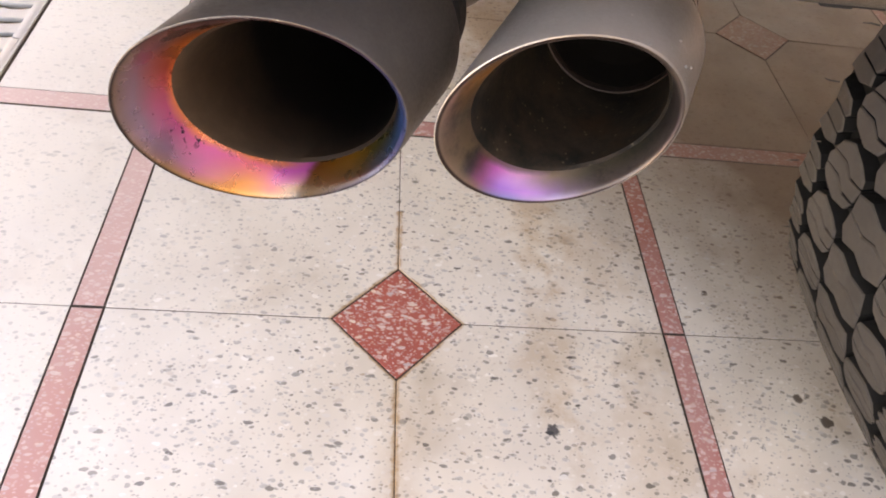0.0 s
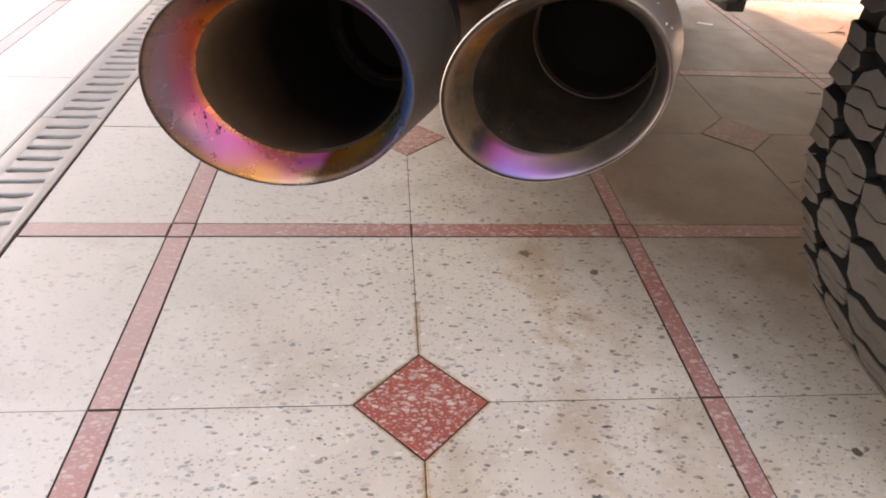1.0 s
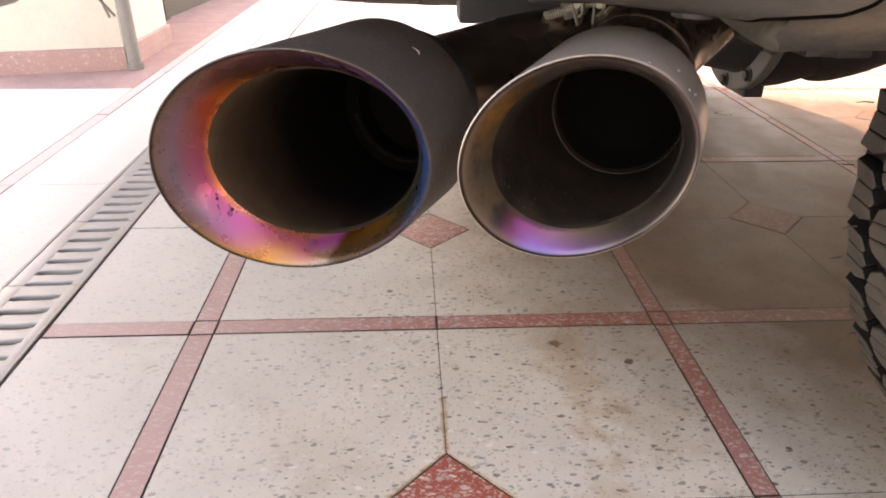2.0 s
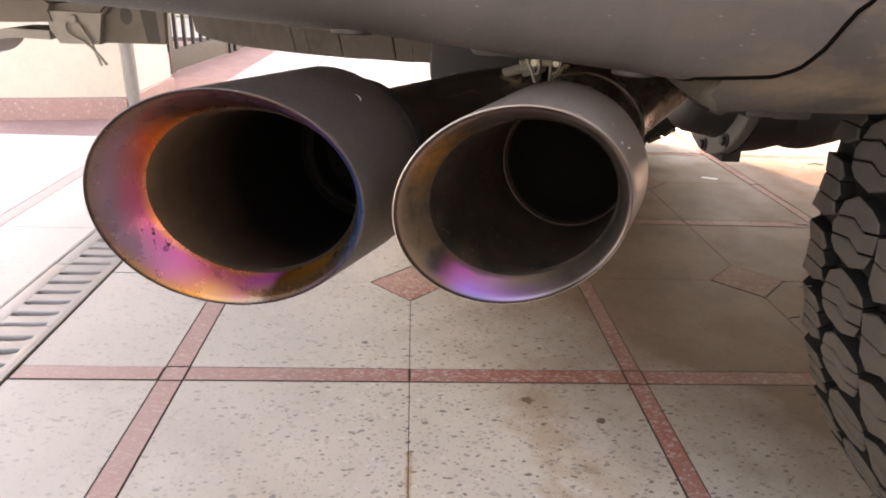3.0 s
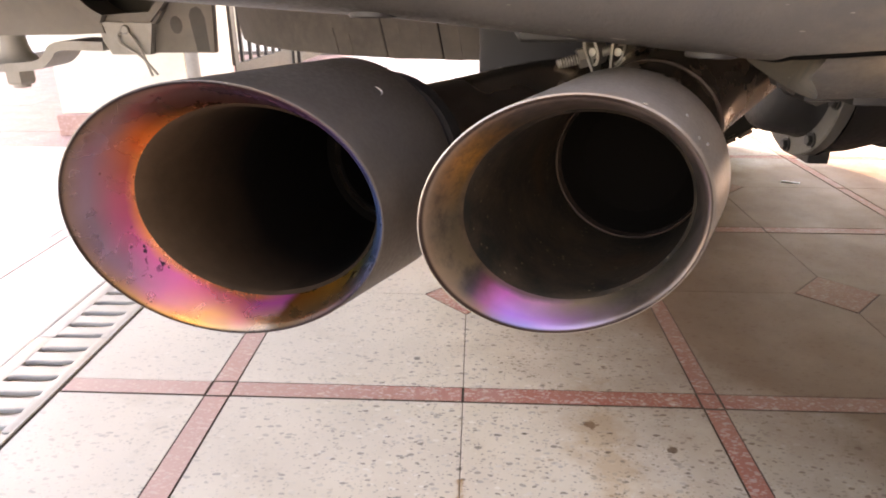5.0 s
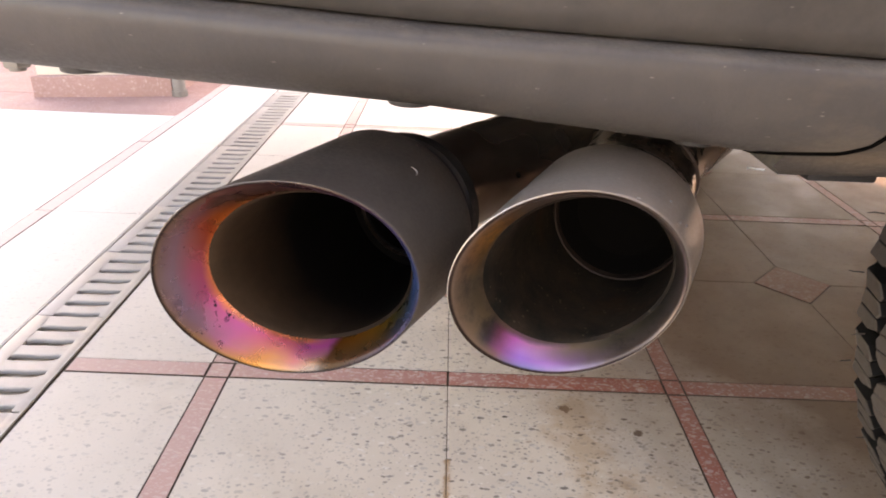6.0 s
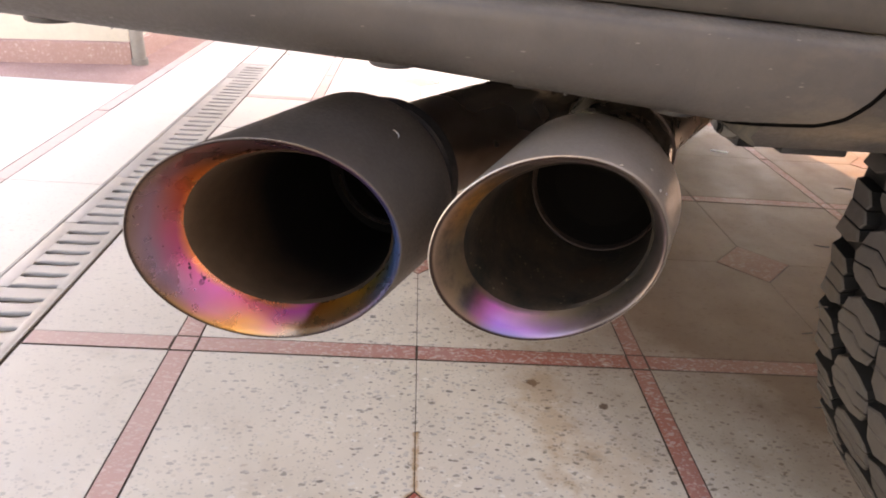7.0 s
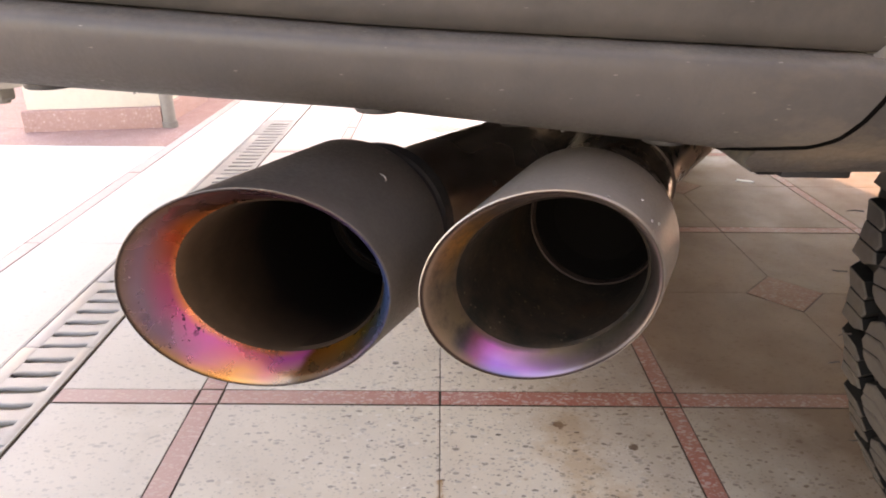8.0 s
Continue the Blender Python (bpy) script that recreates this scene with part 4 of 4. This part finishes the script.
for y in (0.03, 0.1, 1.55, 1.62):
    loops.append([(-0.6, y, 1.05), (-0.5, y, 1.55), (-0.38, y, 1.72), (1.9, y, 1.76), (2.15, y, 1.7), (2.75, y, 1.12), (2.8, y, 1.05)])
rings(bm, loops, caps=(True, True))
hung("cabin", bm, PAINT, car)
for y in (0.30, 1.22):
    bm = bmesh.new()
    box(bm, -0.7, 3.8, y, y + 0.08, 0.50, 0.60, 0.008)
    hung("frame_rail", bm, UNDER, car)


# tyres
def tread(bm, outline, radius, crown, depth, flip=False):
    """A tread block from an outline of (round, across), standing on the carcass."""
    top, low = [], []
    sm, wm = (sum(p[k] for p in outline) / len(outline) for k in (0, 1))
    for s, w in outline:
        s, w = sm + (s - sm) * 1.06, wm + (w - wm) * 1.05
        a = s / radius
        rr = radius - crown * (w / 0.12) ** 2 - (0.022 * max(0.0, (abs(w) - 0.112) / 0.02) ** 1.5)
        top.append(Vector((rr * math.cos(a), w, rr * math.sin(a))))
        low.append(Vector(((rr - depth) * math.cos(a), w, (rr - depth) * math.sin(a))))
    c = sum(top, Vector()) / len(top)
    inner = [p + (c - p).normalized() * 0.0014 for p in top]
    for p, i in zip(top, inner):
        p *= 1 - 0.0012 / radius
    loops = [low, top, inner]
    made = [[bm.verts.new(p) for p in l] for l in loops]
    n = len(top)
    for a, b in zip(made, made[1:]):
        for i in range(n):
            f = bm.faces.new((a[i], a[(i + 1) % n], b[(i + 1) % n], b[i]))
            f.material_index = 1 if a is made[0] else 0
    bm.faces.new(made[-1])


def carcass(bm, radius, half, rim):
    prof = [(-half * 0.72, rim), (-half * 0.9, rim + 0.012), (-half, radius * 0.80), (-half * 1.02, radius * 0.86), (-half * 0.99, radius * 0.925), (-half * 0.90, radius - 0.022), (-half * 0.6, radius - 0.0145), (0, radius - 0.0125)]
    prof = prof + [(-h, r) for h, r in reversed(prof[:-1])]
    made = lathe(bm, (0, 0, 0), (0, 1, 0), prof, 72)
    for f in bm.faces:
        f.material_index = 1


def road_tyre(radius=RADIUS):
    """All-terrain tread: interlocking siped blocks with shoulder lugs that run on to the sidewall."""
    bm = bmesh.new()
    count = 46
    pitch = 2 * math.pi * radius / count
    rnd = random.Random(5)
    g = 0.0011
    for k in range(count):
        s = k * pitch
        for side in (-1, 1):
            o = s + (0.5 * pitch if side > 0 else 0)
            L = pitch * rnd.uniform(0.97, 1.03)
            e = 0.131 + (0.004 if k % 2 else 0.0)
            put = lambda pts: tread(bm, [(o + f * L, w * side) for f, w in pts], radius, 0.006, 0.013)
            # shoulder lug: three bars parted by thin sipes, with a notch at the edge
            put([(0.02, 0.088), (0.16, 0.081), (0.255 - g / L, 0.084), (0.235 - g / L, 0.104), (0.27 - g / L, e), (0.06, e), (-0.02, 0.108)])
            put([(0.255 + g / L, 0.084), (0.40, 0.079), (0.515 - g / L, 0.083), (0.50 - g / L, 0.106), (0.53 - g / L, e - 0.002), (0.27 + g / L, e), (0.235 + g / L, 0.104)])
            put([(0.515 + g / L, 0.083), (0.66, 0.080), (0.76, 0.092), (0.73, 0.110), (0.76, e - 0.006), (0.53 + g / L, e - 0.002), (0.50 + g / L, 0.106)])
            # middle block in three pieces with zigzag sipes
            m = 0.34
            z1 = [(m + 0.27, 0.030), (m + 0.33, 0.043), (m + 0.24, 0.056), (m + 0.30, 0.0735)]
            z2 = [(m + 0.54, 0.031), (m + 0.60, 0.044), (m + 0.51, 0.057), (m + 0.56, 0.075)]
            put([(m + 0.04, 0.042), (m + 0.14, 0.032)] + [(f - g / L, w) for f, w in z1] + [(m + 0.10, 0.070), (m - 0.03, 0.058)])
            put([(f + g / L, w) for f, w in reversed(z1)] + [(f - g / L, w) for f, w in z2] + [(m + 0.43, 0.077)])
            put([(f + g / L, w) for f, w in reversed(z2)] + [(m + 0.74, 0.036), (m + 0.84, 0.050), (m + 0.76, 0.068), (m + 0.66, 0.074)])
        put = lambda pts: tread(bm, [(s + f * pitch, w) for f, w in pts], radius, 0.006, 0.013)
        z1 = [(0.44, -0.0265), (0.38, -0.009), (0.50, 0.006), (0.44, 0.0255)]
        put([(f - g / pitch, w) for f, w in z1] + [(0.16, 0.027), (0.06, 0.013), (0.14, -0.004), (0.06, -0.022)])
        put([(f + g / pitch, w) for f, w in reversed(z1)] + [(0.74, -0.027), (0.88, -0.014), (0.80, 0.004), (0.90, 0.019), (0.72, 0.0265)])
        # moulding hairs left on the shoulders
        for side in (-1, 1):
            if rnd.random() < 0.6:
                a, w = (s + rnd.uniform(0, pitch)) / radius, side * rnd.uniform(0.092, 0.122)
                r0 = radius - 0.006 * (w / 0.12) ** 2 - 0.004
                d = Vector((math.cos(a), side * 0.25, math.sin(a)))
                p = Vector((r0 * math.cos(a), w, r0 * math.sin(a)))
                tube(bm, [p, p + d * 0.006, p + d * rnd.uniform(0.008, 0.012) + Vector((0, 0, rnd.uniform(-0.002, 0.002)))], [0.0006, 0.0005, 0.0002], 5)
    return bm


def rim_mesh(radius=RADIUS):
    bm = bmesh.new()
    r = radius * 0.56
    lathe(bm, (0, 0, 0), (0, 1, 0), [(-0.1, r + 0.012), (-0.105, r), (-0.08, r - 0.02), (-0.02, r - 0.035), (0.07, r - 0.02), (0.1, r), (0.1, r + 0.012)], 48)
    lathe(bm, (0, 0, 0), (0, 1, 0), [(-0.06, 0.001), (-0.06, 0.06), (-0.03, 0.08), (-0.04, r - 0.02), (-0.02, r - 0.02), (-0.01, 0.08), (0.0, 0.05), (0.0, 0.001)], 48)
    return bm


def carcass_mesh(radius, half):
    bm = bmesh.new()
    carcass(bm, radius, half, radius * 0.55)
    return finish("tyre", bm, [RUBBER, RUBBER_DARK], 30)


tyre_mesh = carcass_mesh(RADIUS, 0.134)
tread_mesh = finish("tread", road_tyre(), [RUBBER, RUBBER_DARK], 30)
rim_data = finish("rim", rim_mesh(), ALLOY, 35)


def wheel(x, y, spin):
    w = new("wheel")
    w.empty_display_size = 0.1
    w.parent = car
    w.location = Vector((x, y, HUB.z)) - car.location
    w.rotation_euler = (0, radians(spin), 0 if y < 0.5 else radians(180))
    t = new("tyre", tyre_mesh)
    t.parent = w
    t = tagged(new("tread", tread_mesh), kind="stuff")
    t.parent = w
    r = new("rim", rim_data)
    r.parent = w
    return tagged(w, "off-road wheel with a dusty all-terrain tyre")


wheel(HUB.x, HUB.y, 0)
far_wheel = wheel(FAR.x, FAR.y, 4)
wheel(3.45, HUB.y + 0.08, 9)
wheel(3.39, FAR.y + 0.08, 13)

# rear axle with its differential
AX = lambda y: HUB.x - 0.0308 * (y - HUB.y)
bm = bmesh.new()
tube(bm, [(AX(y), y, 0.368) for y in (0.02, 0.25, 0.45, 0.49, 0.56, 0.62)], [0.044, 0.044, 0.047, 0.055, 0.088, 0.112], 32)
tube(bm, [(AX(y), y, 0.368) for y in (0.70, 0.84, 0.95, 1.58)], [0.112, 0.09, 0.048, 0.044], 32)
axle = hung("rear_axle", bm, BLACK_AXLE, car, "black rear axle tube")
mid = Vector((0.508, 0.648, 0.380))
FACE, SIDE = Vector((-1, 0, 0)), Vector((0, -1, 0))
bm = bmesh.new()
lathe(bm, mid, FACE, [(-0.19, 0.06), (-0.15, 0.11), (-0.06, 0.132), (-0.015, 0.136), (-0.012, 0.140)], 48)
hung("differential", bm, BLACK_AXLE, axle, "round black differential housing")
bm = bmesh.new()
lathe(bm, mid, FACE, [(-0.012, 0.1365), (-0.010, 0.1395), (0.006, 0.1395), (0.008, 0.137), (0.008, 0.112)], 48)
hung("cover_flange", bm, FLANGE, axle, "dusty grey bolted flange")
bm = bmesh.new()
lathe(bm, mid, FACE, [(0.008, 0.112), (0.012, 0.1095), (0.030, 0.1065), (0.055, 0.102), (0.066, 0.096), (0.073, 0.086), (0.077, 0.070), (0.079, 0.040), (0.080, 0.001)], 56)
hung("differential_cover", bm, BLACK_AXLE, axle, "rounded black dome of the cover", 50)
for k in range(10):
    a = 2 * math.pi * (k + 0.5) / 10
    p = mid + FACE * 0.0078 + 0.1260 * (math.cos(a) * SIDE + Vector((0, 0, math.sin(a))))
    bm = bmesh.new()
    hexhead(bm, p, FACE, 0.0085, 0.009)
    lathe(bm, p, FACE, [(0, 0.0115), (0.003, 0.0115), (0.003, 0.007)], 16)
    hung("cover_bolt", bm, BLACK_AXLE, axle)
bm = bmesh.new()
box(bm, 0.511, 0.543, 0.598, 0.648, 0.236, 0.262, 0.003)
hung("drain_boss", bm, BLACK_AXLE, axle)
# spring bracket on the axle with an oval hole, and a tube added for a highlight
bm = bmesh.new()
box(bm, 0.452, 0.60, 0.350, 0.360, 0.372, 0.43, 0.004)
bracket = hung("axle_bracket", bm, BLACK_AXLE, axle, "black bracket with an oval hole")
# the hole is a black oval plate that stands for its shade
bm = bmesh.new()
rings(bm, [[(0.466 + 0.006 * math.cos(a), y, 0.396 + 0.0085 * math.sin(a)) for a in (2 * math.pi * k / 20 for k in range(20))] for y in (0.3495, 0.351)], caps=(True, True))
hung("oval_hole", bm, BLACK_VOID, car)
bm = bmesh.new()
tube(bm, [(0.600, 1.18, 0.60), (0.622, 1.19, 0.33), (0.650, 1.20, 0.262)], [0.026, 0.026, 0.020], 24)
hung("damper", bm, FLANGE, car, "pale grey tube added for the sheen beside the differential")
# raised lettering on the far tyre's inner wall, as plain bars
for k, a in enumerate((-63, -70, -76)):
    bm = bmesh.new()
    d = Vector((math.cos(radians(a)), 0, math.sin(radians(a))))
    w = Vector((-d.z, 0, d.x))
    c = Vector((FAR.x, 1.5665, FAR.z)) + d * 0.262
    r0, w0 = (0.013, 0.0035) if k != 1 else (0.012, 0.002)
    rings(bm, [[c + d * s * r0 + w * q * w0 + Vector((0, y, 0)) for s, q in ((-1, -1), (1, -1), (1, 1), (-1, 1))] for y in (-0.001, 0.004)], caps=(True, True))
    if k != 1:
        rings(bm, [[c + d * (0.009 if k == 0 else -0.002) * 1 + d * s * 0.003 + w * q * 0.011 + Vector((0, y, 0)) for s, q in ((-1, -1), (1, -1), (1, 1), (-1, 1))] for y in (-0.001, 0.004)], caps=(True, True))
    hung("lettering", bm, LETTER, car, smooth=None)

# spare wheel slung flat under the tail
def spare_tread(radius=0.375):
    """Road tread: four ribs cut by many narrow slits of uneven length and width."""
    bm = bmesh.new()
    count = 120
    pitch = 2 * math.pi * radius / count
    rnd = random.Random(11)
    for w0, w1, lean in ((-0.116, -0.072, 0.35), (-0.064, -0.005, -0.3), (0.005, 0.064, 0.3), (0.072, 0.116, -0.35)):
        for k in range(count):
            s = k * pitch
            one, two = rnd.choice((0.998, 0.99, 0.90, 0.95)), rnd.choice((0.998, 0.99, 0.96, 0.998))
            deep = w0 + (w1 - w0) * rnd.choice((0.35, 0.6, 0.8, 1.0))
            at = lambda f, w: (s + (f + lean * (w - w0) / (w1 - w0)) * pitch, w)
            outline = [at(0, w0), at(one, w0), at(one, deep - 0.001), at(0.998, deep), at(two if deep < w1 - 0.001 else one, w1), at(0, w1)]
            tread(bm, outline, radius, 0.006, 0.010)
    return bm


spare = new("spare_wheel")
spare.parent = car
spare.location = Vector((0.055, 0.60, 0.543)) - car.location
spare.rotation_euler = (radians(90), 0, 0)
tagged(spare, "dusty spare wheel slung flat under the floor")
t = new("tyre", carcass_mesh(0.375, 0.118))
t.parent = spare
t = tagged(new("tread", finish("tread", spare_tread(), [SPARE_RUBBER, RUBBER_DARK], 30)), kind="stuff")
t.parent = spare
r = new("rim", rim_data)
r.parent = spare

bm = bmesh.new()
box(bm, 0.013, 0.16, 0.18, 0.22, 0.418, 0.60, 0.004)
hung("mounting_plate", bm, BLACK_AXLE, car, "black bracket plate")

# tow hitch and tail brackets
def board(outline, y0, y1, soft=0.0015):
    """A plate cut to an outline of (x, z), with softened front edges."""
    bm = bmesh.new()
    c = Vector((sum(p[0] for p in outline), 0, sum(p[1] for p in outline))) / len(outline)
    front = [Vector((x, y0, z)) for x, z in outline]
    inner = [p + (c - p).normalized() * soft for p in front]
    rings(bm, [[Vector((x, y1, z)) for x, z in outline], [p + Vector((0, soft, 0)) for p in front], inner], caps=(True, True))
    return bm


def strap(bm, points, y0, y1, thick):
    """A flat bar bent along a path of (x, z)."""
    path = bent([Vector((x, 0, z)) for x, z in points], 6)
    skin = []
    for i, p in enumerate(path):
        d = (path[min(i + 1, len(path) - 1)] - path[max(i - 1, 0)]).normalized()
        n = Vector((-d.z, 0, d.x)) * thick / 2
        skin.append([p - n + Vector((0, y0, 0)), p + n + Vector((0, y0, 0)), p + n + Vector((0, y1, 0)), p - n + Vector((0, y1, 0))])
    rings(bm, skin, caps=(True, True))
    return bm


LEFT_EDGE = [(-0.498, 0.446), (-0.515, 0.456), (-0.531, 0.473), (-0.545, 0.497), (-0.553, 0.525), (-0.556, 0.57)]
beam = hung("tail_beam", board([(-0.96, 0.422), (-0.54, 0.427), (-0.494, 0.429)] + LEFT_EDGE + [(-0.96, 0.57)], 0.520, 0.62, 0.003), FRAME_TAN, car, "dust-covered tail beam", 30)
hung("tow_loop", strap(bmesh.new(), [(x + 0.006, z + 0.002) for x, z in reversed(LEFT_EDGE)], 0.508, 0.575, 0.011), FRAME_TAN, car, "bent flat steel tow loop")
# dark plate added behind the loop, standing for the dim hollow
hung("backing_plate", board([(-0.57, 0.45), (-0.40, 0.45), (-0.34, 0.62), (-0.60, 0.62)], 0.600, 0.612), UNDER, car)
hung("sill", board([(-0.505, 0.441), (-0.425, 0.441), (-0.412, 0.458), (-0.50, 0.452)], 0.525, 0.60, 0.003), FRAME_TAN, car)
bm = bmesh.new()
box(bm, -0.49, -0.455, 0.580, 0.604, 0.492, 0.506, 0.003)
hung("weld_nut", bm, FRAME_TAN, car)
receiver = hung("hitch_receiver", board([(-0.503, 0.444), (-0.500, 0.418), (-0.490, 0.401), (-0.437, 0.401), (-0.428, 0.442)], 0.522, 0.60, 0.003), GREY_PIPE, car, "grey hitch receiver with a pin and spring clip", 30)
hung("side_plate", board([(-0.440, 0.402), (-0.352, 0.402), (-0.348, 0.47), (-0.344, 0.57), (-0.372, 0.57), (-0.380, 0.512), (-0.402, 0.482), (-0.424, 0.455)], 0.535, 0.548, 0.002), FRAME_TAN, car, "tan bracket plate with an oval hole", 30)
hung("edge_strap", strap(bmesh.new(), [(-0.432, 0.447), (-0.414, 0.466), (-0.394, 0.490), (-0.380, 0.512), (-0.373, 0.545), (-0.371, 0.57)], 0.515, 0.575, 0.009), FRAME_TAN, car)
# hole and slot are dark plates laid on for the shade in them
bm = bmesh.new()
rings(bm, [[(-0.401 + q * 0.0085 * math.cos(a), y, 0.439 + q * 0.0115 * math.sin(a)) for a in (2 * math.pi * k / 20 for k in range(20))] for q, y in ((1, 0.536), (1, 0.5330), (0.9, 0.5325))], caps=(True, True))
hung("oval_hole", bm, UNDER, receiver)
arch_slot = [(-0.376, 0.404), (-0.358, 0.404), (-0.360, 0.448), (-0.364, 0.459), (-0.370, 0.463), (-0.378, 0.460), (-0.382, 0.452)]
hung("arched_slot", board(arch_slot, 0.5335, 0.537, 0.0005), UNDER, receiver)
bm = bmesh.new()
tube(bm, bent([(-0.466, 0.519, 0.434), (-0.476, 0.516, 0.428), (-0.474, 0.514, 0.416), (-0.462, 0.513, 0.409), (-0.446, 0.513, 0.398), (-0.428, 0.513, 0.375)], 8), 0.0018, 10)
tube(bm, bent([(-0.466, 0.519, 0.434), (-0.456, 0.515, 0.424), (-0.446, 0.514, 0.406), (-0.442, 0.514, 0.393), (-0.436, 0.514, 0.373)], 8), 0.0018, 10)
hung("spring_clip", bm, GREY_PIPE, receiver, "bent wire spring clip")
bm = bmesh.new()
tube(bm, [(-0.466, 0.53, 0.434), (-0.466, 0.516, 0.434), (-0.466, 0.5145, 0.434)], [0.0058, 0.0058, 0.0045], 16)
hung("hitch_pin", bm, GREY_PIPE, receiver)
hitch = hung("tow_tongue", strap(bmesh.new(), [(-0.690, 0.384), (-0.64, 0.3835), (-0.600, 0.387), (-0.582, 0.398), (-0.572, 0.409), (-0.552, 0.413), (-0.50, 0.412)], 0.515, 0.585, 0.012), GREY_PIPE, car, "bent grey tow tongue with a ball nut below")
bm = bmesh.new()
lathe(bm, (-0.648, 0.55, 0.424), (0, 0, -1), [(-0.004, 0.016), (0.010, 0.017), (0.022, 0.020), (0.032, 0.028), (0.036, 0.036), (0.044, 0.036), (0.047, 0.022)], 28)
hexhead(bm, (-0.649, 0.55, 0.379), (0, 0, -1), 0.020, 0.022)
tube(bm, [(-0.650, 0.55, 0.359), (-0.650, 0.55, 0.352)], 0.012, 16)
hung("ball_nut", bm, GREY_PIPE, hitch)

# white plate that paints a sliver of sun on the floor under the car
bm = bmesh.new()
rings(bm, [[(0.834 + q * 0.022 + w * 0.003, 1.312 - q * 0.006 + w * 0.008, z) for q, w in ((-1, -0.4), (0.9, -1), (1, 0.6), (-0.8, 1))] for z in (-0.002, 0.0012)], caps=(True, True))
thing("paper_scrap", bm, SLIVER_WHITE, "small white plate for a sliver of sun on the tiles", "scrap", smooth=None)

# ---------------------------------------------------------------- floor pieces
meshes = {}


def tile(x0, x1, y0, y1, corner=None, material=None, name="tile"):
    key = (round(x1 - x0, 4), round(y1 - y0, 4), corner, name)
    if key not in meshes:
        meshes[key] = finish(name, slab(tile_outline(0, x1 - x0, 0, y1 - y0, corner, 0.0016 if name == "strip" else 0.0005)), [material or WHITE_T, GROUT])
    return piece(name, meshes[key], x0, y0)


X0 = DRAIN[1] + 0.004
diamond = finish("diamond", slab([(DIAMOND - 0.001, 0), (0, DIAMOND - 0.001), (-DIAMOND + 0.001, 0), (0, -DIAMOND + 0.001)], 0.0002), [RED_T, GROUT])
for i in range(0, 6):
    for j in range(-2, 7):
        cx, cy = i * CELL_X, j * CELL
        wide = STRIP if i == 0 else LONG_STRIP
        lay = {(0, 1): -0.024, (1, 1): 0.007}.get((i, j), 0.0)        # two diamonds are set a little off
        for sx, sy, corner in ((-1, -1, 2), (0, -1, 3), (0, 0, 0), (-1, 0, 1)):
            y0, y1 = sorted((cy + lay, cy + (2 * sy + 1) * TILE))
            tile(cx + sx * TILE, cx + (sx + 1) * TILE, y0, y1, corner)
        piece("diamond", diamond, cx, cy + lay)
        for s in (-1, 0):
            tile(cx - TILE - wide, cx - TILE, cy + s * TILE, cy + (s + 1) * TILE, None, STRIP_T, "strip")
            tile(cx + s * TILE, cx + (s + 1) * TILE, cy + TILE, cy + TILE + STRIP, None, STRIP_T, "strip")
        tile(cx - TILE - wide, cx - TILE, cy + TILE, cy + TILE + STRIP, None, STRIP_T, "strip")
for j in range(-2, 7):
    cy = j * CELL
    for s in (-1, 0):
        tile(X0, -TILE - STRIP, cy + s * TILE, cy + (s + 1) * TILE)
    tile(X0, -TILE - STRIP, cy + TILE, cy + TILE + STRIP, None, STRIP_T, "strip")
for y0, y1 in ((1.941, 2.5), (2.5, 3.1), (3.1, 3.7), (3.7, 4.3)):
    tile(DRAIN[0] + 0.001, DRAIN[1] - 0.001, y0, y1)
# beyond the drain
ROWS_Y = [-1.655 + 0.5 * k for k in range(13)]
for y0, y1 in zip(ROWS_Y, ROWS_Y[1:]):
    near = y1 < 1.7
    tile(-0.835, DRAIN[0] - 0.001, y0, y1)
    tile(-0.871, -0.835, y0, y1, None, STRIP_T, "strip")
    if near:
        for k in range(4):
            tile(-0.871 - 0.5 * (k + 1), -0.871 - 0.5 * k, y0, min(y1, 1.62))
    else:
        for k in range(4):
            if y0 < 1.62:
                tile(-0.871 - 0.5 * (k + 1), -0.871 - 0.5 * k, y0, 1.62)
            tile(-0.871 - 0.5 * (k + 1), -0.871 - 0.5 * k, max(y0, 1.62), y1, None, PINK_T, "border_tile")
